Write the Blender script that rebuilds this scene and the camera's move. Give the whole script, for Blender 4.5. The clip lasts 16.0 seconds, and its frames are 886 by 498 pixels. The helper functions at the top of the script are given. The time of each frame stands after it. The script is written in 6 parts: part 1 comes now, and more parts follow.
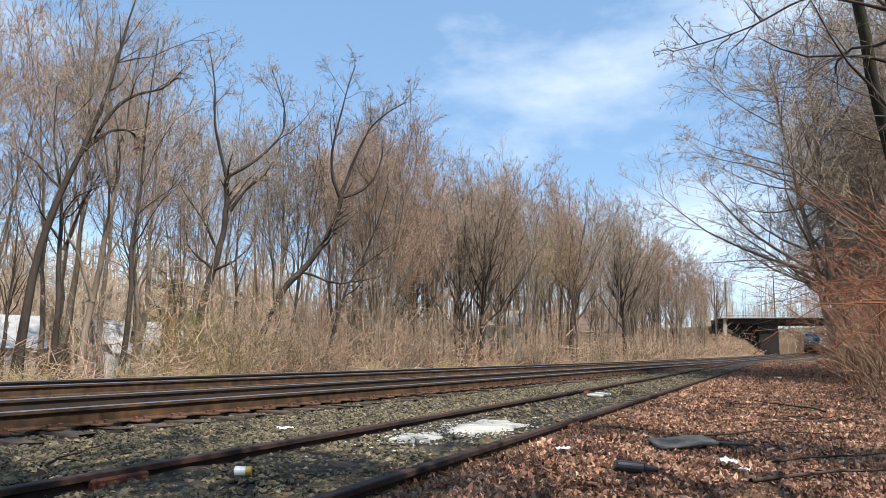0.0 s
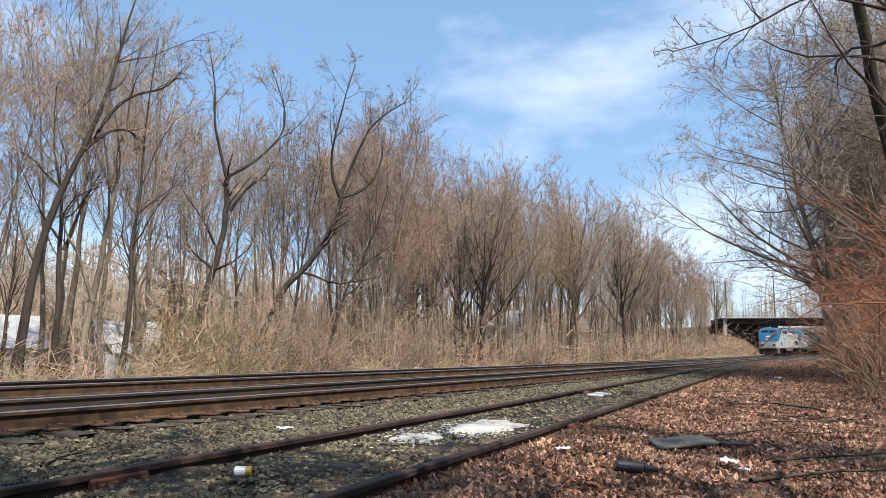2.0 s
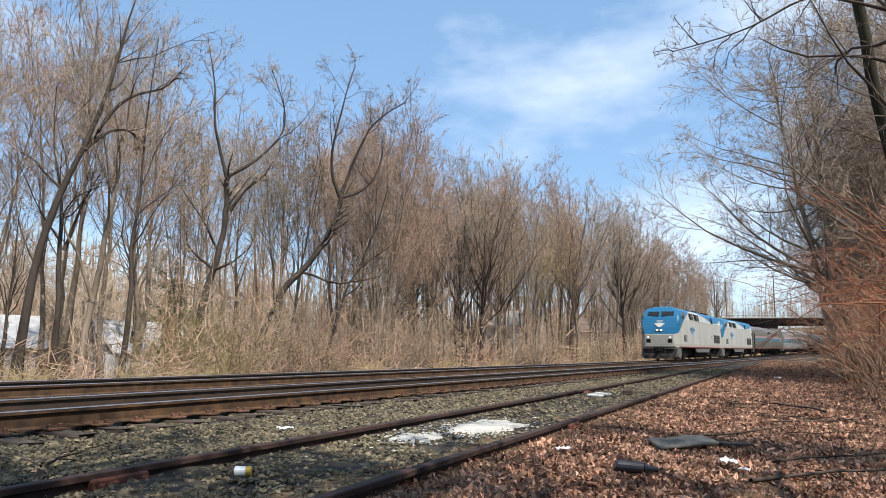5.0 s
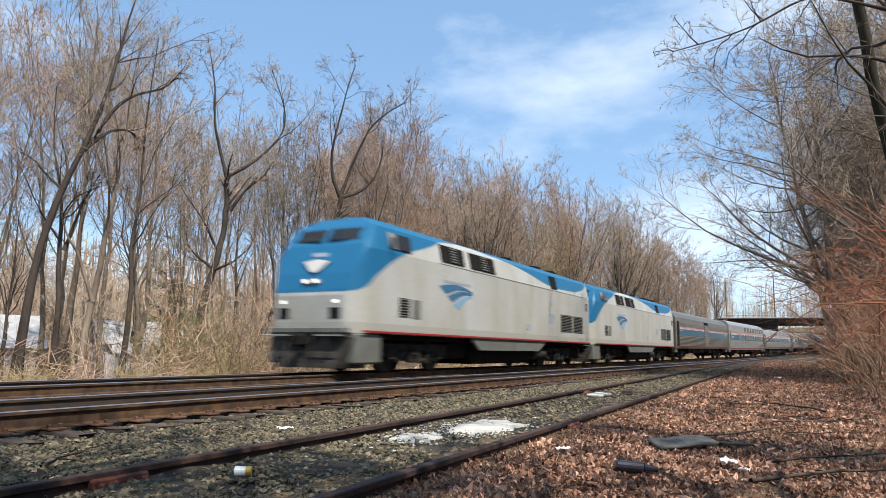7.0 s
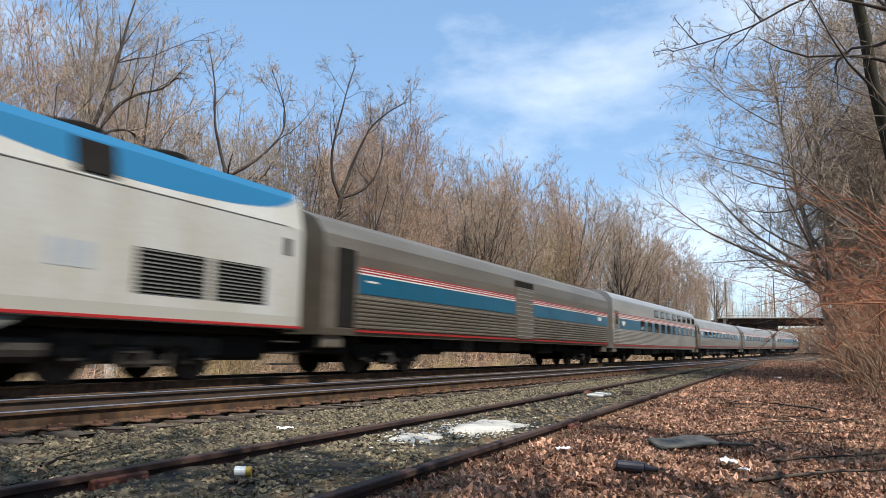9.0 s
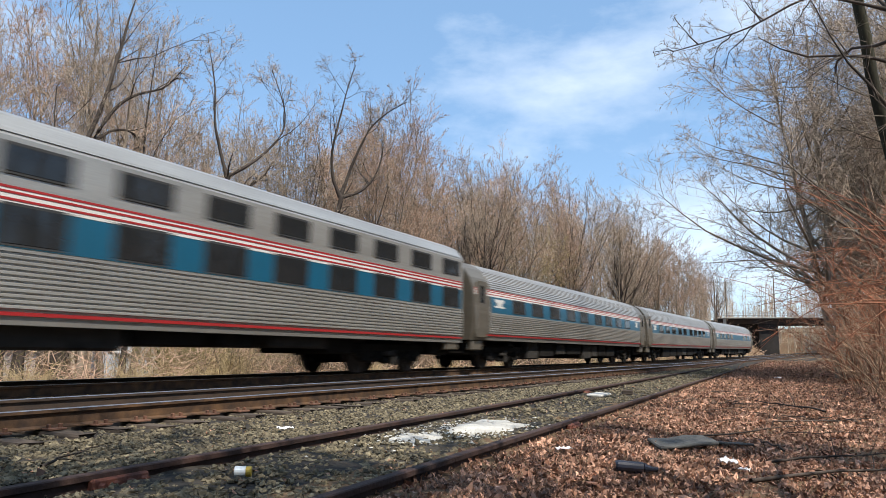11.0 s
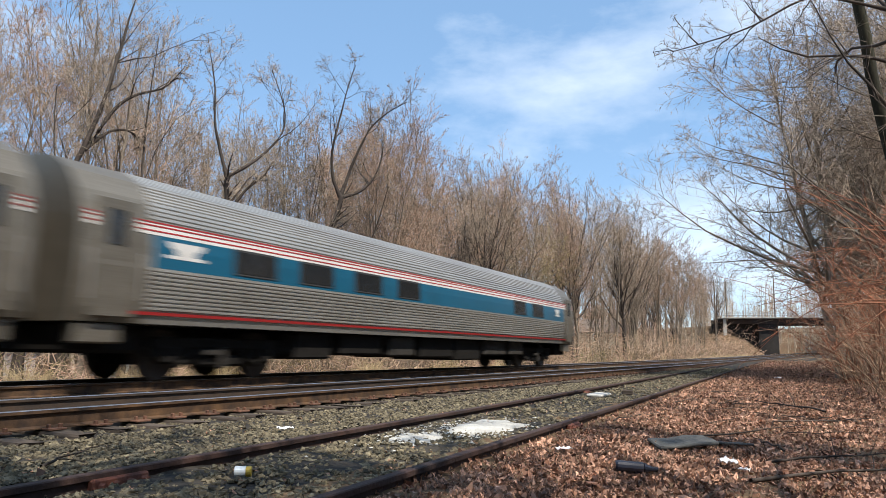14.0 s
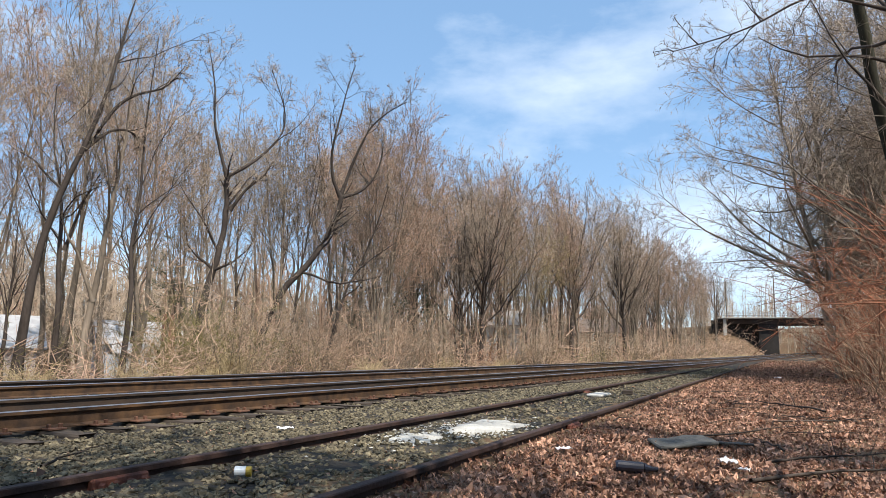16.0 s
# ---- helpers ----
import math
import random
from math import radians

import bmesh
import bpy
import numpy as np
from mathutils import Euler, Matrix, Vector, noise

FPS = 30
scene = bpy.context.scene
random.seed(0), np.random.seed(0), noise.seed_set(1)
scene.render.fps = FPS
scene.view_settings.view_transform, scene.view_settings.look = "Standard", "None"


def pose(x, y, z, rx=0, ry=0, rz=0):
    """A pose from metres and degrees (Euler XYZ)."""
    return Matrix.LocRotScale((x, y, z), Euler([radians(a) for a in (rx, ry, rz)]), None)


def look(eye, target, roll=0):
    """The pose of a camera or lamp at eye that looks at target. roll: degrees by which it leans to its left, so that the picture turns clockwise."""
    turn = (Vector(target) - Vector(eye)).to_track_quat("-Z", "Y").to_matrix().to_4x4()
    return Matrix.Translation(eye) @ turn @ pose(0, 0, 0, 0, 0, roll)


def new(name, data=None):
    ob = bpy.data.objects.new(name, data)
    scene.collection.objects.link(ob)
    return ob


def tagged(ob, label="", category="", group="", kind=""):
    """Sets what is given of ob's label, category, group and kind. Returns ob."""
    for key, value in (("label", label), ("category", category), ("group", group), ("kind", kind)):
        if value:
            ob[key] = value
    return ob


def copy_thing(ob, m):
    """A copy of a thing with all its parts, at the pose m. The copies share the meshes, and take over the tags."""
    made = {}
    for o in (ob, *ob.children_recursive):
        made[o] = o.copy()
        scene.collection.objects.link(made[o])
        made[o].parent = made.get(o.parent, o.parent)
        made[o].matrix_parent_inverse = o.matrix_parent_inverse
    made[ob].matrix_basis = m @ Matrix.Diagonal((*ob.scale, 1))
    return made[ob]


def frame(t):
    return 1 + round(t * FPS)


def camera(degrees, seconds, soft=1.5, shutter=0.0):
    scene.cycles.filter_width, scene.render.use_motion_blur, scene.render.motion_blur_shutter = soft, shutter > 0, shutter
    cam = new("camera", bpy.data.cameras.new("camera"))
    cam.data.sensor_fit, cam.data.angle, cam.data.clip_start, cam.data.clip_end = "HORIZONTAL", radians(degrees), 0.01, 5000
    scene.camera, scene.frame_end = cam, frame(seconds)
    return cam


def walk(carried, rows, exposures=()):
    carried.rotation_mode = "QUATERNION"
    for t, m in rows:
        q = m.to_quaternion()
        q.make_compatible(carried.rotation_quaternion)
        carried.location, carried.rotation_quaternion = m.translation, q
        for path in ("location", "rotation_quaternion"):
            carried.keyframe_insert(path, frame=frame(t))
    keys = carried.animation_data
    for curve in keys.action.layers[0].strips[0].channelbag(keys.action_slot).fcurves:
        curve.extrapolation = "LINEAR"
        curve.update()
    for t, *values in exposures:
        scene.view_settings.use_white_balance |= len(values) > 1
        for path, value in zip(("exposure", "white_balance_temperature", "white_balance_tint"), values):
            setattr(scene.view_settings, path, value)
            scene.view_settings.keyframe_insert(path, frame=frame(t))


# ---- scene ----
# World: z = 0 is the top of the main line's rails beside the camera, x runs along the line, y away from the camera.
cam = camera(64.6, 16.0, soft=0.6, shutter=0.5)
FW, UP = Vector((0.87955521, 0.45298367, 0.14556249)), Vector((-0.1362332, -0.05336048, 0.98923868))
RIGHT = FW.cross(UP)
CAM = Matrix((RIGHT, UP, -FW)).transposed().to_4x4()
CAM.translation = (0, 0, 0.614)
EXPOSURE = 0.50
walk(cam, [(0.0, CAM), (16.0, CAM)], exposures=[(0.0, EXPOSURE), (16.0, EXPOSURE)])

# ---- light ----
SUN_TO = Vector((-0.27, -0.50, 0.823)).normalized()      # towards the sun
world = bpy.data.worlds.new("world")
scene.world = world
world.use_nodes = True
wn, wl = world.node_tree.nodes, world.node_tree.links
sky = wn.new("ShaderNodeTexSky")
sky.sky_type, sky.sun_disc = "NISHITA", False
sky.sun_elevation = math.asin(SUN_TO.z)
sky.sun_rotation = math.atan2(SUN_TO.x, SUN_TO.y)
sky.air_density, sky.dust_density, sky.ozone_density = 0.9, 0.0, 0.7
# thin clouds drift over the sky
tc = wn.new("ShaderNodeTexCoord")
mapn = wn.new("ShaderNodeMapping")
mapn.inputs["Scale"].default_value, mapn.inputs["Rotation"].default_value = (1.0, 1.0, 2.6), (0, 0, 0.10)
cl = wn.new("ShaderNodeTexNoise")
cl.inputs["Scale"].default_value, cl.inputs["Detail"].default_value, cl.inputs["Roughness"].default_value = 2.2, 9, 0.58
ramp = wn.new("ShaderNodeValToRGB")
ramp.color_ramp.elements[0].position, ramp.color_ramp.elements[1].position = 0.46, 0.92
mix = wn.new("ShaderNodeMix")
mix.data_type = "RGBA"
bgn = wn["Background"]
wl.new(tc.outputs["Generated"], mapn.inputs["Vector"])
wl.new(mapn.outputs[0], cl.inputs["Vector"])
wl.new(cl.outputs["Fac"], ramp.inputs[0])
wl.new(ramp.outputs[0], mix.inputs[0])
# a flat light blue mixed into the sky evens out its white horizon
flat_blue = wn.new("ShaderNodeMix")
flat_blue.data_type, flat_blue.inputs[0].default_value, flat_blue.inputs[7].default_value = "RGBA", 0.6, (1.25, 2.30, 3.75, 1)
wl.new(sky.outputs[0], flat_blue.inputs[6])
wl.new(flat_blue.outputs[2], mix.inputs[6])
mix.inputs[7].default_value = (5.6, 6.0, 6.5, 1)
wl.new(mix.outputs[2], bgn.inputs[0])
bgn.inputs[1].default_value = 0.165
sun = new("sun", bpy.data.lights.new("sun", "SUN"))
sun.data.energy, sun.data.angle, sun.data.color = 5.0, radians(0.53), (1.0, 0.945, 0.86)
sun.matrix_world = look(SUN_TO * 200, (0, 0, 0))

# ---- the line's course ----
K1, K2, D0, TRACK_GAP = -0.000658, -0.00000512, 11.586, 4.141
_s = np.linspace(-220, 420, 2561)
_clamped = np.clip(_s, -60, 200)
_h = np.where(_s < -60, K1 * -60 + K2 * 1800, K1 * _clamped + K2 * _clamped ** 2 / 2)
_cx = np.concatenate([[0], np.cumsum(np.cos((_h[1:] + _h[:-1]) / 2) * np.diff(_s))])
_cy = np.concatenate([[0], np.cumsum(np.sin((_h[1:] + _h[:-1]) / 2) * np.diff(_s))])
_cx -= np.interp(0, _s, _cx)
_cy += D0 - np.interp(0, _s, _cy)


def rise(x):
    """The line climbs gently towards the bridge."""
    x = np.clip(x, 0, 160)
    return 6e-5 * x * x


def course(s, lateral=0.0, z=0.0):
    """A point of the far main track: s metres along it, lateral metres to its far side, z over its rails."""
    x, y, a = np.interp(s, _s, _cx), np.interp(s, _s, _cy), np.interp(s, _s, _h)
    return Vector((x - lateral * math.sin(a), y + lateral * math.cos(a), z + float(rise(x))))


def heading(s):
    return float(np.interp(s, _s, _h))


def centre_y(x):
    return np.interp(x, _cx, _cy)


SD0, SA, SK = 2.825, 0.03625, -0.0004


def siding(s, lateral=0.0, z=0.0):
    """The same for the rusty siding, which joins the near main track."""
    a = SA + SK * s
    x, y = s, SD0 + SA * s + SK * s * s / 2
    return Vector((x - lateral * math.sin(a), y + lateral * math.cos(a), z - 0.10 + float(rise(x))))


def train_front(t):
    """Where the leading coupler is along the line."""
    return 164.06 - 21.049 * t - 0.0447 * t * t


# ---- materials ----
def material(name, base, rough=0.8, metal=0.0, spots=None, scale=6.0, amount=0.35, fine=60.0, bump=0.15, spec=0.4, vary=0.0, coords="Object", island=0.0, stretch=None):
    """Grain at two scales over a base colour: spots is the second colour, amount how much of it, vary the brightness from piece to piece."""
    m = bpy.data.materials.new(name)
    m.use_nodes = True
    n, l = m.node_tree.nodes, m.node_tree.links
    b = n["Principled BSDF"]
    b.inputs["Roughness"].default_value, b.inputs["Metallic"].default_value = rough, metal
    b.inputs["Specular IOR Level"].default_value = spec
    co = n.new("ShaderNodeTexCoord")
    vec = co.outputs[coords]
    if stretch:
        mp = n.new("ShaderNodeMapping")
        mp.inputs["Scale"].default_value = stretch
        l.new(vec, mp.inputs["Vector"])
        vec = mp.outputs[0]
    big, small = n.new("ShaderNodeTexNoise"), n.new("ShaderNodeTexNoise")
    for t, s, d in ((big, scale, 5), (small, fine, 3)):
        t.inputs["Scale"].default_value, t.inputs["Detail"].default_value = s, d
        l.new(vec, t.inputs["Vector"])
    rp = n.new("ShaderNodeValToRGB")
    rp.color_ramp.elements[0].position, rp.color_ramp.elements[1].position = 0.62 - amount, 0.92 - amount * 0.6
    sp = spots or [c * 0.6 for c in base]
    rp.color_ramp.elements[0].color, rp.color_ramp.elements[1].color = (*base, 1), (*sp, 1)
    l.new(big.outputs["Fac"], rp.inputs[0])
    hv = n.new("ShaderNodeHueSaturation")
    l.new(rp.outputs[0], hv.inputs["Color"])
    ma = n.new("ShaderNodeMath")
    ma.operation, ma.inputs[1].default_value, ma.inputs[2].default_value = "MULTIPLY_ADD", 0.5, 0.75
    l.new(small.outputs["Fac"], ma.inputs[0])
    val = ma.outputs[0]
    for src, out, amt in (("ShaderNodeObjectInfo", "Random", vary), ("ShaderNodeNewGeometry", "Random Per Island", island)):
        if amt:
            oi, mm, ml = n.new(src), n.new("ShaderNodeMath"), n.new("ShaderNodeMath")
            mm.operation, mm.inputs[1].default_value, mm.inputs[2].default_value = "MULTIPLY_ADD", amt, 1 - amt / 2
            l.new(oi.outputs[out], mm.inputs[0])
            ml.operation = "MULTIPLY"
            l.new(val, ml.inputs[0]), l.new(mm.outputs[0], ml.inputs[1])
            val = ml.outputs[0]
    l.new(val, hv.inputs["Value"])
    l.new(hv.outputs[0], b.inputs["Base Color"])
    if bump:
        bp = n.new("ShaderNodeBump")
        bp.inputs["Strength"].default_value, bp.inputs["Distance"].default_value = bump, 0.02
        l.new(small.outputs["Fac"], bp.inputs["Height"])
        l.new(bp.outputs[0], b.inputs["Normal"])
    return m


M_RAIL_TOP = material("polished rail steel", (0.5, 0.5, 0.52), 0.28, 0.9, (0.35, 0.33, 0.32), 3, 0.2, 80, 0.05)
M_RAIL_RUST = material("brown rail rust", (0.115, 0.060, 0.026), 0.85, 0.0, (0.022, 0.013, 0.009), 5, 0.35, 50, 0.2)
M_RAIL_OLD = material("dark rusted rail", (0.06, 0.030, 0.022), 0.8, 0.0, (0.03, 0.018, 0.015), 4, 0.35, 40, 0.3)
M_RAIL_GREASE = material("greasy dark rail side", (0.035, 0.026, 0.02), 0.6, 0.0, (0.07, 0.045, 0.03), 3, 0.3, 40, 0.2)
M_BALLAST = material("grey-green trap rock ballast", (0.060, 0.050, 0.037), 0.95, 0, (0.030, 0.026, 0.022), 1.1, 0.4, 22, 0.9, 0.2)
M_STONE = material("trap rock", (0.215, 0.178, 0.112), 0.9, 0, (0.058, 0.048, 0.033), 9, 0.4, 50, 0.3, 0.2, 0.5, island=0.7)
M_TIE = material("creosoted timber", (0.04, 0.03, 0.024), 0.9, 0, (0.10, 0.078, 0.06), 4, 0.3, 40, 0.4, 0.2, 0.4, stretch=(1, 0.15, 1))
M_GROUND = material("leaf-strewn soil", (0.085, 0.05, 0.03), 0.95, 0, (0.15, 0.10, 0.06), 2.0, 0.45, 26, 1.0, 0.1)


# ---- building helpers ----
def mesh_from(name, verts, faces, mats, smooth=False, index=None):
    me = bpy.data.meshes.new(name)
    me.from_pydata([tuple(v) for v in verts], [], [tuple(f) for f in faces])
    for m in (mats if isinstance(mats, (list, tuple)) else [mats]):
        me.materials.append(m)
    if index is not None:
        me.polygons.foreach_set("material_index", np.asarray(index, dtype=np.int32))
    if smooth:
        me.polygons.foreach_set("use_smooth", np.ones(len(me.polygons), dtype=bool))
    me.update()
    return me


def part(name, bm, mat, parent, label="", at=None, smooth=False):
    """Links a bmesh or a mesh as one object under a thing or a part."""
    if isinstance(bm, bmesh.types.BMesh):
        me = bpy.data.meshes.new(name)
        bm.to_mesh(me)
        bm.free()
        for m in (mat if isinstance(mat, (list, tuple)) else [mat]):
            me.materials.append(m)
        if smooth:
            me.polygons.foreach_set("use_smooth", np.ones(len(me.polygons), dtype=bool))
    else:
        me = bm
    ob = new(name, me)
    ob.parent = parent
    if at is not None:
        ob.matrix_local = at
    if label:
        ob["label"] = label
    return ob


def box(sx, sy, sz, at=(0, 0, 0), bevel=0.0, rot=None, bm=None):
    """A box of that size, centred at a point, its edges rounded."""
    b = bmesh.new()
    bmesh.ops.create_cube(b, size=1.0)
    bmesh.ops.scale(b, vec=(sx, sy, sz), verts=b.verts)
    if bevel:
        bmesh.ops.bevel(b, geom=b.edges[:], offset=bevel, segments=1, affect="EDGES")
    if rot is not None:
        bmesh.ops.rotate(b, cent=(0, 0, 0), matrix=rot, verts=b.verts)
    bmesh.ops.translate(b, vec=at, verts=b.verts)
    return merge(bm, b)


def merge(bm, b):
    if bm is None:
        return b
    tmp = bpy.data.meshes.new("tmp")
    b.to_mesh(tmp)
    b.free()
    bm.from_mesh(tmp)
    bpy.data.meshes.remove(tmp)
    return bm


def cyl(r, length, at=(0, 0, 0), axis="Z", n=14, r2=None, bm=None, bevel=0.0):
    b = bmesh.new()
    bmesh.ops.create_cone(b, cap_ends=True, segments=n, radius1=r, radius2=r if r2 is None else r2, depth=length)
    if bevel:
        bmesh.ops.bevel(b, geom=[e for e in b.edges if len(e.link_faces) == 2 and max(len(f.verts) for f in e.link_faces) > 4], offset=bevel, segments=1, affect="EDGES")
    if axis == "Y":
        bmesh.ops.rotate(b, cent=(0, 0, 0), matrix=Matrix.Rotation(math.pi / 2, 3, "X"), verts=b.verts)
    if axis == "X":
        bmesh.ops.rotate(b, cent=(0, 0, 0), matrix=Matrix.Rotation(math.pi / 2, 3, "Y"), verts=b.verts)
    bmesh.ops.translate(b, vec=at, verts=b.verts)
    return merge(bm, b)


def sweep(profile, path_fn, stations, closed=True):
    """Sweeps a closed profile [(lateral, z), ...] along path_fn(s, lateral, z)."""
    verts, faces, n = [], [], len(profile)
    for s in stations:
        verts += [path_fn(s, a, b) for a, b in profile]
    for i in range(len(stations) - 1):
        for j in range(n):
            k = (j + 1) % n
            faces.append((i * n + j, (i + 1) * n + j, (i + 1) * n + k, i * n + k))
    faces.append(tuple(range(n)))
    faces.append(tuple(reversed(range((len(stations) - 1) * n, len(stations) * n))))
    return verts, faces


def empty(name, m=None, **tags):
    ob = new(name)
    ob.empty_display_size = 0.2
    if m is not None:
        ob.matrix_world = m
    return tagged(ob, **tags)


# ---- ground ----
def ground_z(x, y):
    """The height of the ground, before its small unevenness."""
    x, y = np.asarray(x, float), np.asarray(y, float)
    l = y - centre_y(np.clip(x, -200, 400))
    base = rise(x)
    z = np.full(np.broadcast(x, y).shape, -0.245)
    z = np.where(l > 2.6, -0.245 - 0.35 * np.clip((l - 2.6) / 3, 0, 1), z)
    z = np.where(l > 6, -0.595 - 1.3 * np.clip((l - 9) / 30, 0, 1), z)
    z = z + 9.0 * np.clip((l - 52) / 50, 0, 1) * np.clip((160 - x) / 40, 0, 1)
    sl = y - (SD0 + SA * x + SK * x * x / 2)
    near = np.clip((-sl - 1.0) / 0.8, 0, 1) * 0.04
    z = z + np.where(l < -3, near + 0.012 * np.clip(-sl - 2.0, 0, 40), 0)
    z = z + np.where(l < -3, 0.06 * np.clip((1.9 - np.abs(sl)) / 0.7, 0, 1), 0)
    # the road's embankment beyond the line
    hx = x - 156 - 0.10 * l
    d = np.maximum(np.abs(hx) - 5.0, 0)
    left = np.clip((l - 5.5) / 7, 0, 1) * np.clip(6.2 - d * 0.5, 0, 6.2)
    right = np.clip((-l - 12) / 6, 0, 1) * np.clip(4.5 - d * 0.5, 0, 4.5)
    beyond_ = 8.0 * np.clip((x - 178) / 25, 0, 1) * np.clip((l - 3) / 6, 0, 1)
    return base + z + np.where(x > 100, np.maximum(np.maximum(left, right), beyond_), 0)


def axis(stops):
    """Grid lines: [(from, to, step), ...]."""
    out = [np.arange(a, b, st) for a, b, st in stops]
    return np.concatenate(out + [[stops[-1][1]]])


gx = axis([(-2500, -300, 200), (-300, -20, 10), (-20, 0, 1), (0, 14, 0.14), (14, 50, 0.6), (50, 90, 2), (90, 180, 1.5), (180, 400, 20), (400, 2800, 200)])
gy = axis([(-2500, -300, 200), (-300, -20, 10), (-20, -4, 1), (-4, 8, 0.14), (8, 40, 0.8), (40, 100, 4), (100, 300, 20), (300, 2600, 230)])
GX, GY = np.meshgrid(gx, gy, indexing="ij")
GZ = ground_z(GX, GY)
bumps = np.array([noise.fractal(Vector((x * 1.3, y * 1.3, 0)), 0.9, 2.1, 4) if -4 < x < 60 and -8 < y < 45 else 0.0 for x, y in zip(GX.ravel(), GY.ravel())]).reshape(GX.shape)
lat = GY - centre_y(np.clip(GX, -200, 400))
amp = np.where((lat < 4) & (lat > -7), 0.012, np.where(lat > 5, 0.12, 0.03))
GZ = GZ + bumps * amp
nx, ny = len(gx), len(gy)
gv = np.stack([GX.ravel(), GY.ravel(), GZ.ravel()], -1)
ii, jj = np.meshgrid(np.arange(nx - 1), np.arange(ny - 1), indexing="ij")
q = (ii * ny + jj).ravel()
gf = np.stack([q, q + ny, q + ny + 1, q + 1], -1)
fx, fy = GX[:-1, :-1].ravel(), GY[:-1, :-1].ravel()
flat_ = fy - centre_y(np.clip(fx, -200, 400))
fs = fy - (SD0 + SA * fx + SK * fx * fx / 2)
edge = np.array([noise.noise(Vector((a * 1.1, b * 1.1, 4.0))) if -4 < a < 60 and -6 < b < 30 else 0 for a, b in zip(fx, fy)]) * 0.35
stony = ((fs + edge > -0.55) | (fx > 85)) & (flat_ + edge < 4.2) & (flat_ > -9)
ground = tagged(new("ground", mesh_from("ground", gv, gf, [M_GROUND, M_BALLAST], smooth=True, index=stony.astype(int))),
                "brown leaf-strewn soil beside grey-green stone ballast", "ground", kind="structure")


# ---- tracks ----
def rail_profile(lateral, top=0.0, high=0.185, head=0.072, foot=0.14):
    h, f = head / 2, foot / 2
    pts = [(-h, -0.006), (-h + 0.008, 0), (h - 0.008, 0), (h, -0.006), (h, -0.036), (0.010, -0.048), (0.010, -high + 0.03), (f, -high + 0.012), (f, -high),
           (-f, -high), (-f, -high + 0.012), (-0.010, -high + 0.03), (-0.010, -0.048), (-h, -0.036)]
    return [(lateral + a, top + b) for a, b in pts]


def rail(parent, fn, lateral, stations, mats, label, high=0.185):
    prof = rail_profile(lateral, high=high)
    v, f = sweep(prof, fn, stations)
    n = len(prof)
    idx = [1 if (k % n) in (0, 1, 2) and k < (len(stations) - 1) * n else 0 for k in range(len(f))]
    return part("rail", mesh_from("rail", v, f, mats, index=idx), None, parent, label)


def near_main(s, lateral=0.0, z=0.0):
    return course(s, lateral - TRACK_GAP, z)


GAUGE = 1.435 / 2 + 0.036
main_stations = list(np.arange(-40, 60, 2.0)) + list(np.arange(60, 260, 4.0))
far_track = empty("far_main_track", label="main line track with polished rails on timber ties", category="railway track", group="main tracks")
near_track = empty("near_main_track", label="main line track with brown rusty rail sides on ballast", category="railway track", group="main tracks")
siding_track = empty("siding_track", label="disused siding with dark rusted rails and leaves", category="railway track")
for tr, fn in ((far_track, course), (near_track, near_main)):
    for sgn in (-1, 1):
        rail(tr, fn, sgn * GAUGE, main_stations, [M_RAIL_GREASE if sgn > 0 else M_RAIL_RUST, M_RAIL_TOP], "greasy dark rail with a polished top" if sgn > 0 else "brown rail with a polished top")
for sgn in (-1, 1):
    rail(siding_track, siding, sgn * GAUGE, list(np.arange(-12, 86, 2.0)), [M_RAIL_OLD, M_RAIL_OLD], "dark rusted rail", high=0.15)


# ---- the train ----
M_STEEL = material("dull stainless steel", (0.44, 0.42, 0.38), 0.38, 0.6, (0.33, 0.31, 0.275), 1.5, 0.4, 30, 0.03, stretch=(0.2, 1, 1.4))
M_STEEL_DIRTY = material("grimy stainless steel", (0.24, 0.21, 0.165), 0.48, 0.7, (0.17, 0.145, 0.11), 1.5, 0.4, 30, 0.03, stretch=(0.2, 1, 1.4))
M_BLUE = material("teal-blue band paint", (0.006, 0.077, 0.135), 0.32, 0.0, (0.009, 0.068, 0.113), 1.2, 0.35, 30, 0.02)
M_WHITE = material("white stripe paint", (0.561, 0.544, 0.510), 0.4, 0, (0.476, 0.442, 0.399), 2, 0.3, 40, 0.02)
M_RED = material("red stripe paint", (0.30, 0.016, 0.016), 0.45, 0, (0.24, 0.018, 0.017), 2, 0.3, 40, 0.02)
M_BLACK = material("near-black running gear", (0.009, 0.008, 0.007), 0.85, 0, (0.016, 0.014, 0.012), 3, 0.35, 30, 0.2, 0.1)
M_GEAR = material("dusty grey running gear", (0.060, 0.053, 0.045), 0.8, 0, (0.018, 0.016, 0.014), 4, 0.4, 30, 0.2, 0.15)
M_WHEEL = material("worn wheel steel", (0.05, 0.04, 0.034), 0.6, 0.3, (0.03, 0.024, 0.02), 4, 0.35, 40, 0.1)
M_SKIRT = material("grey-green skirt paint", (0.15, 0.155, 0.14), 0.6, 0, (0.10, 0.098, 0.083), 1.6, 0.4, 30, 0.05)
M_RUBBER = material("black rubber", (0.02, 0.02, 0.02), 0.8, 0, (0.035, 0.033, 0.03), 5, 0.3, 40, 0.1)
M_GLASS = material("dark tinted glass", (0.014, 0.015, 0.016), 0.06, 0, (0.02, 0.02, 0.02), 2, 0.2, 5, 0.0, 0.5)
M_LAMP = bpy.data.materials.new("lit headlight")
M_LAMP.use_nodes = True
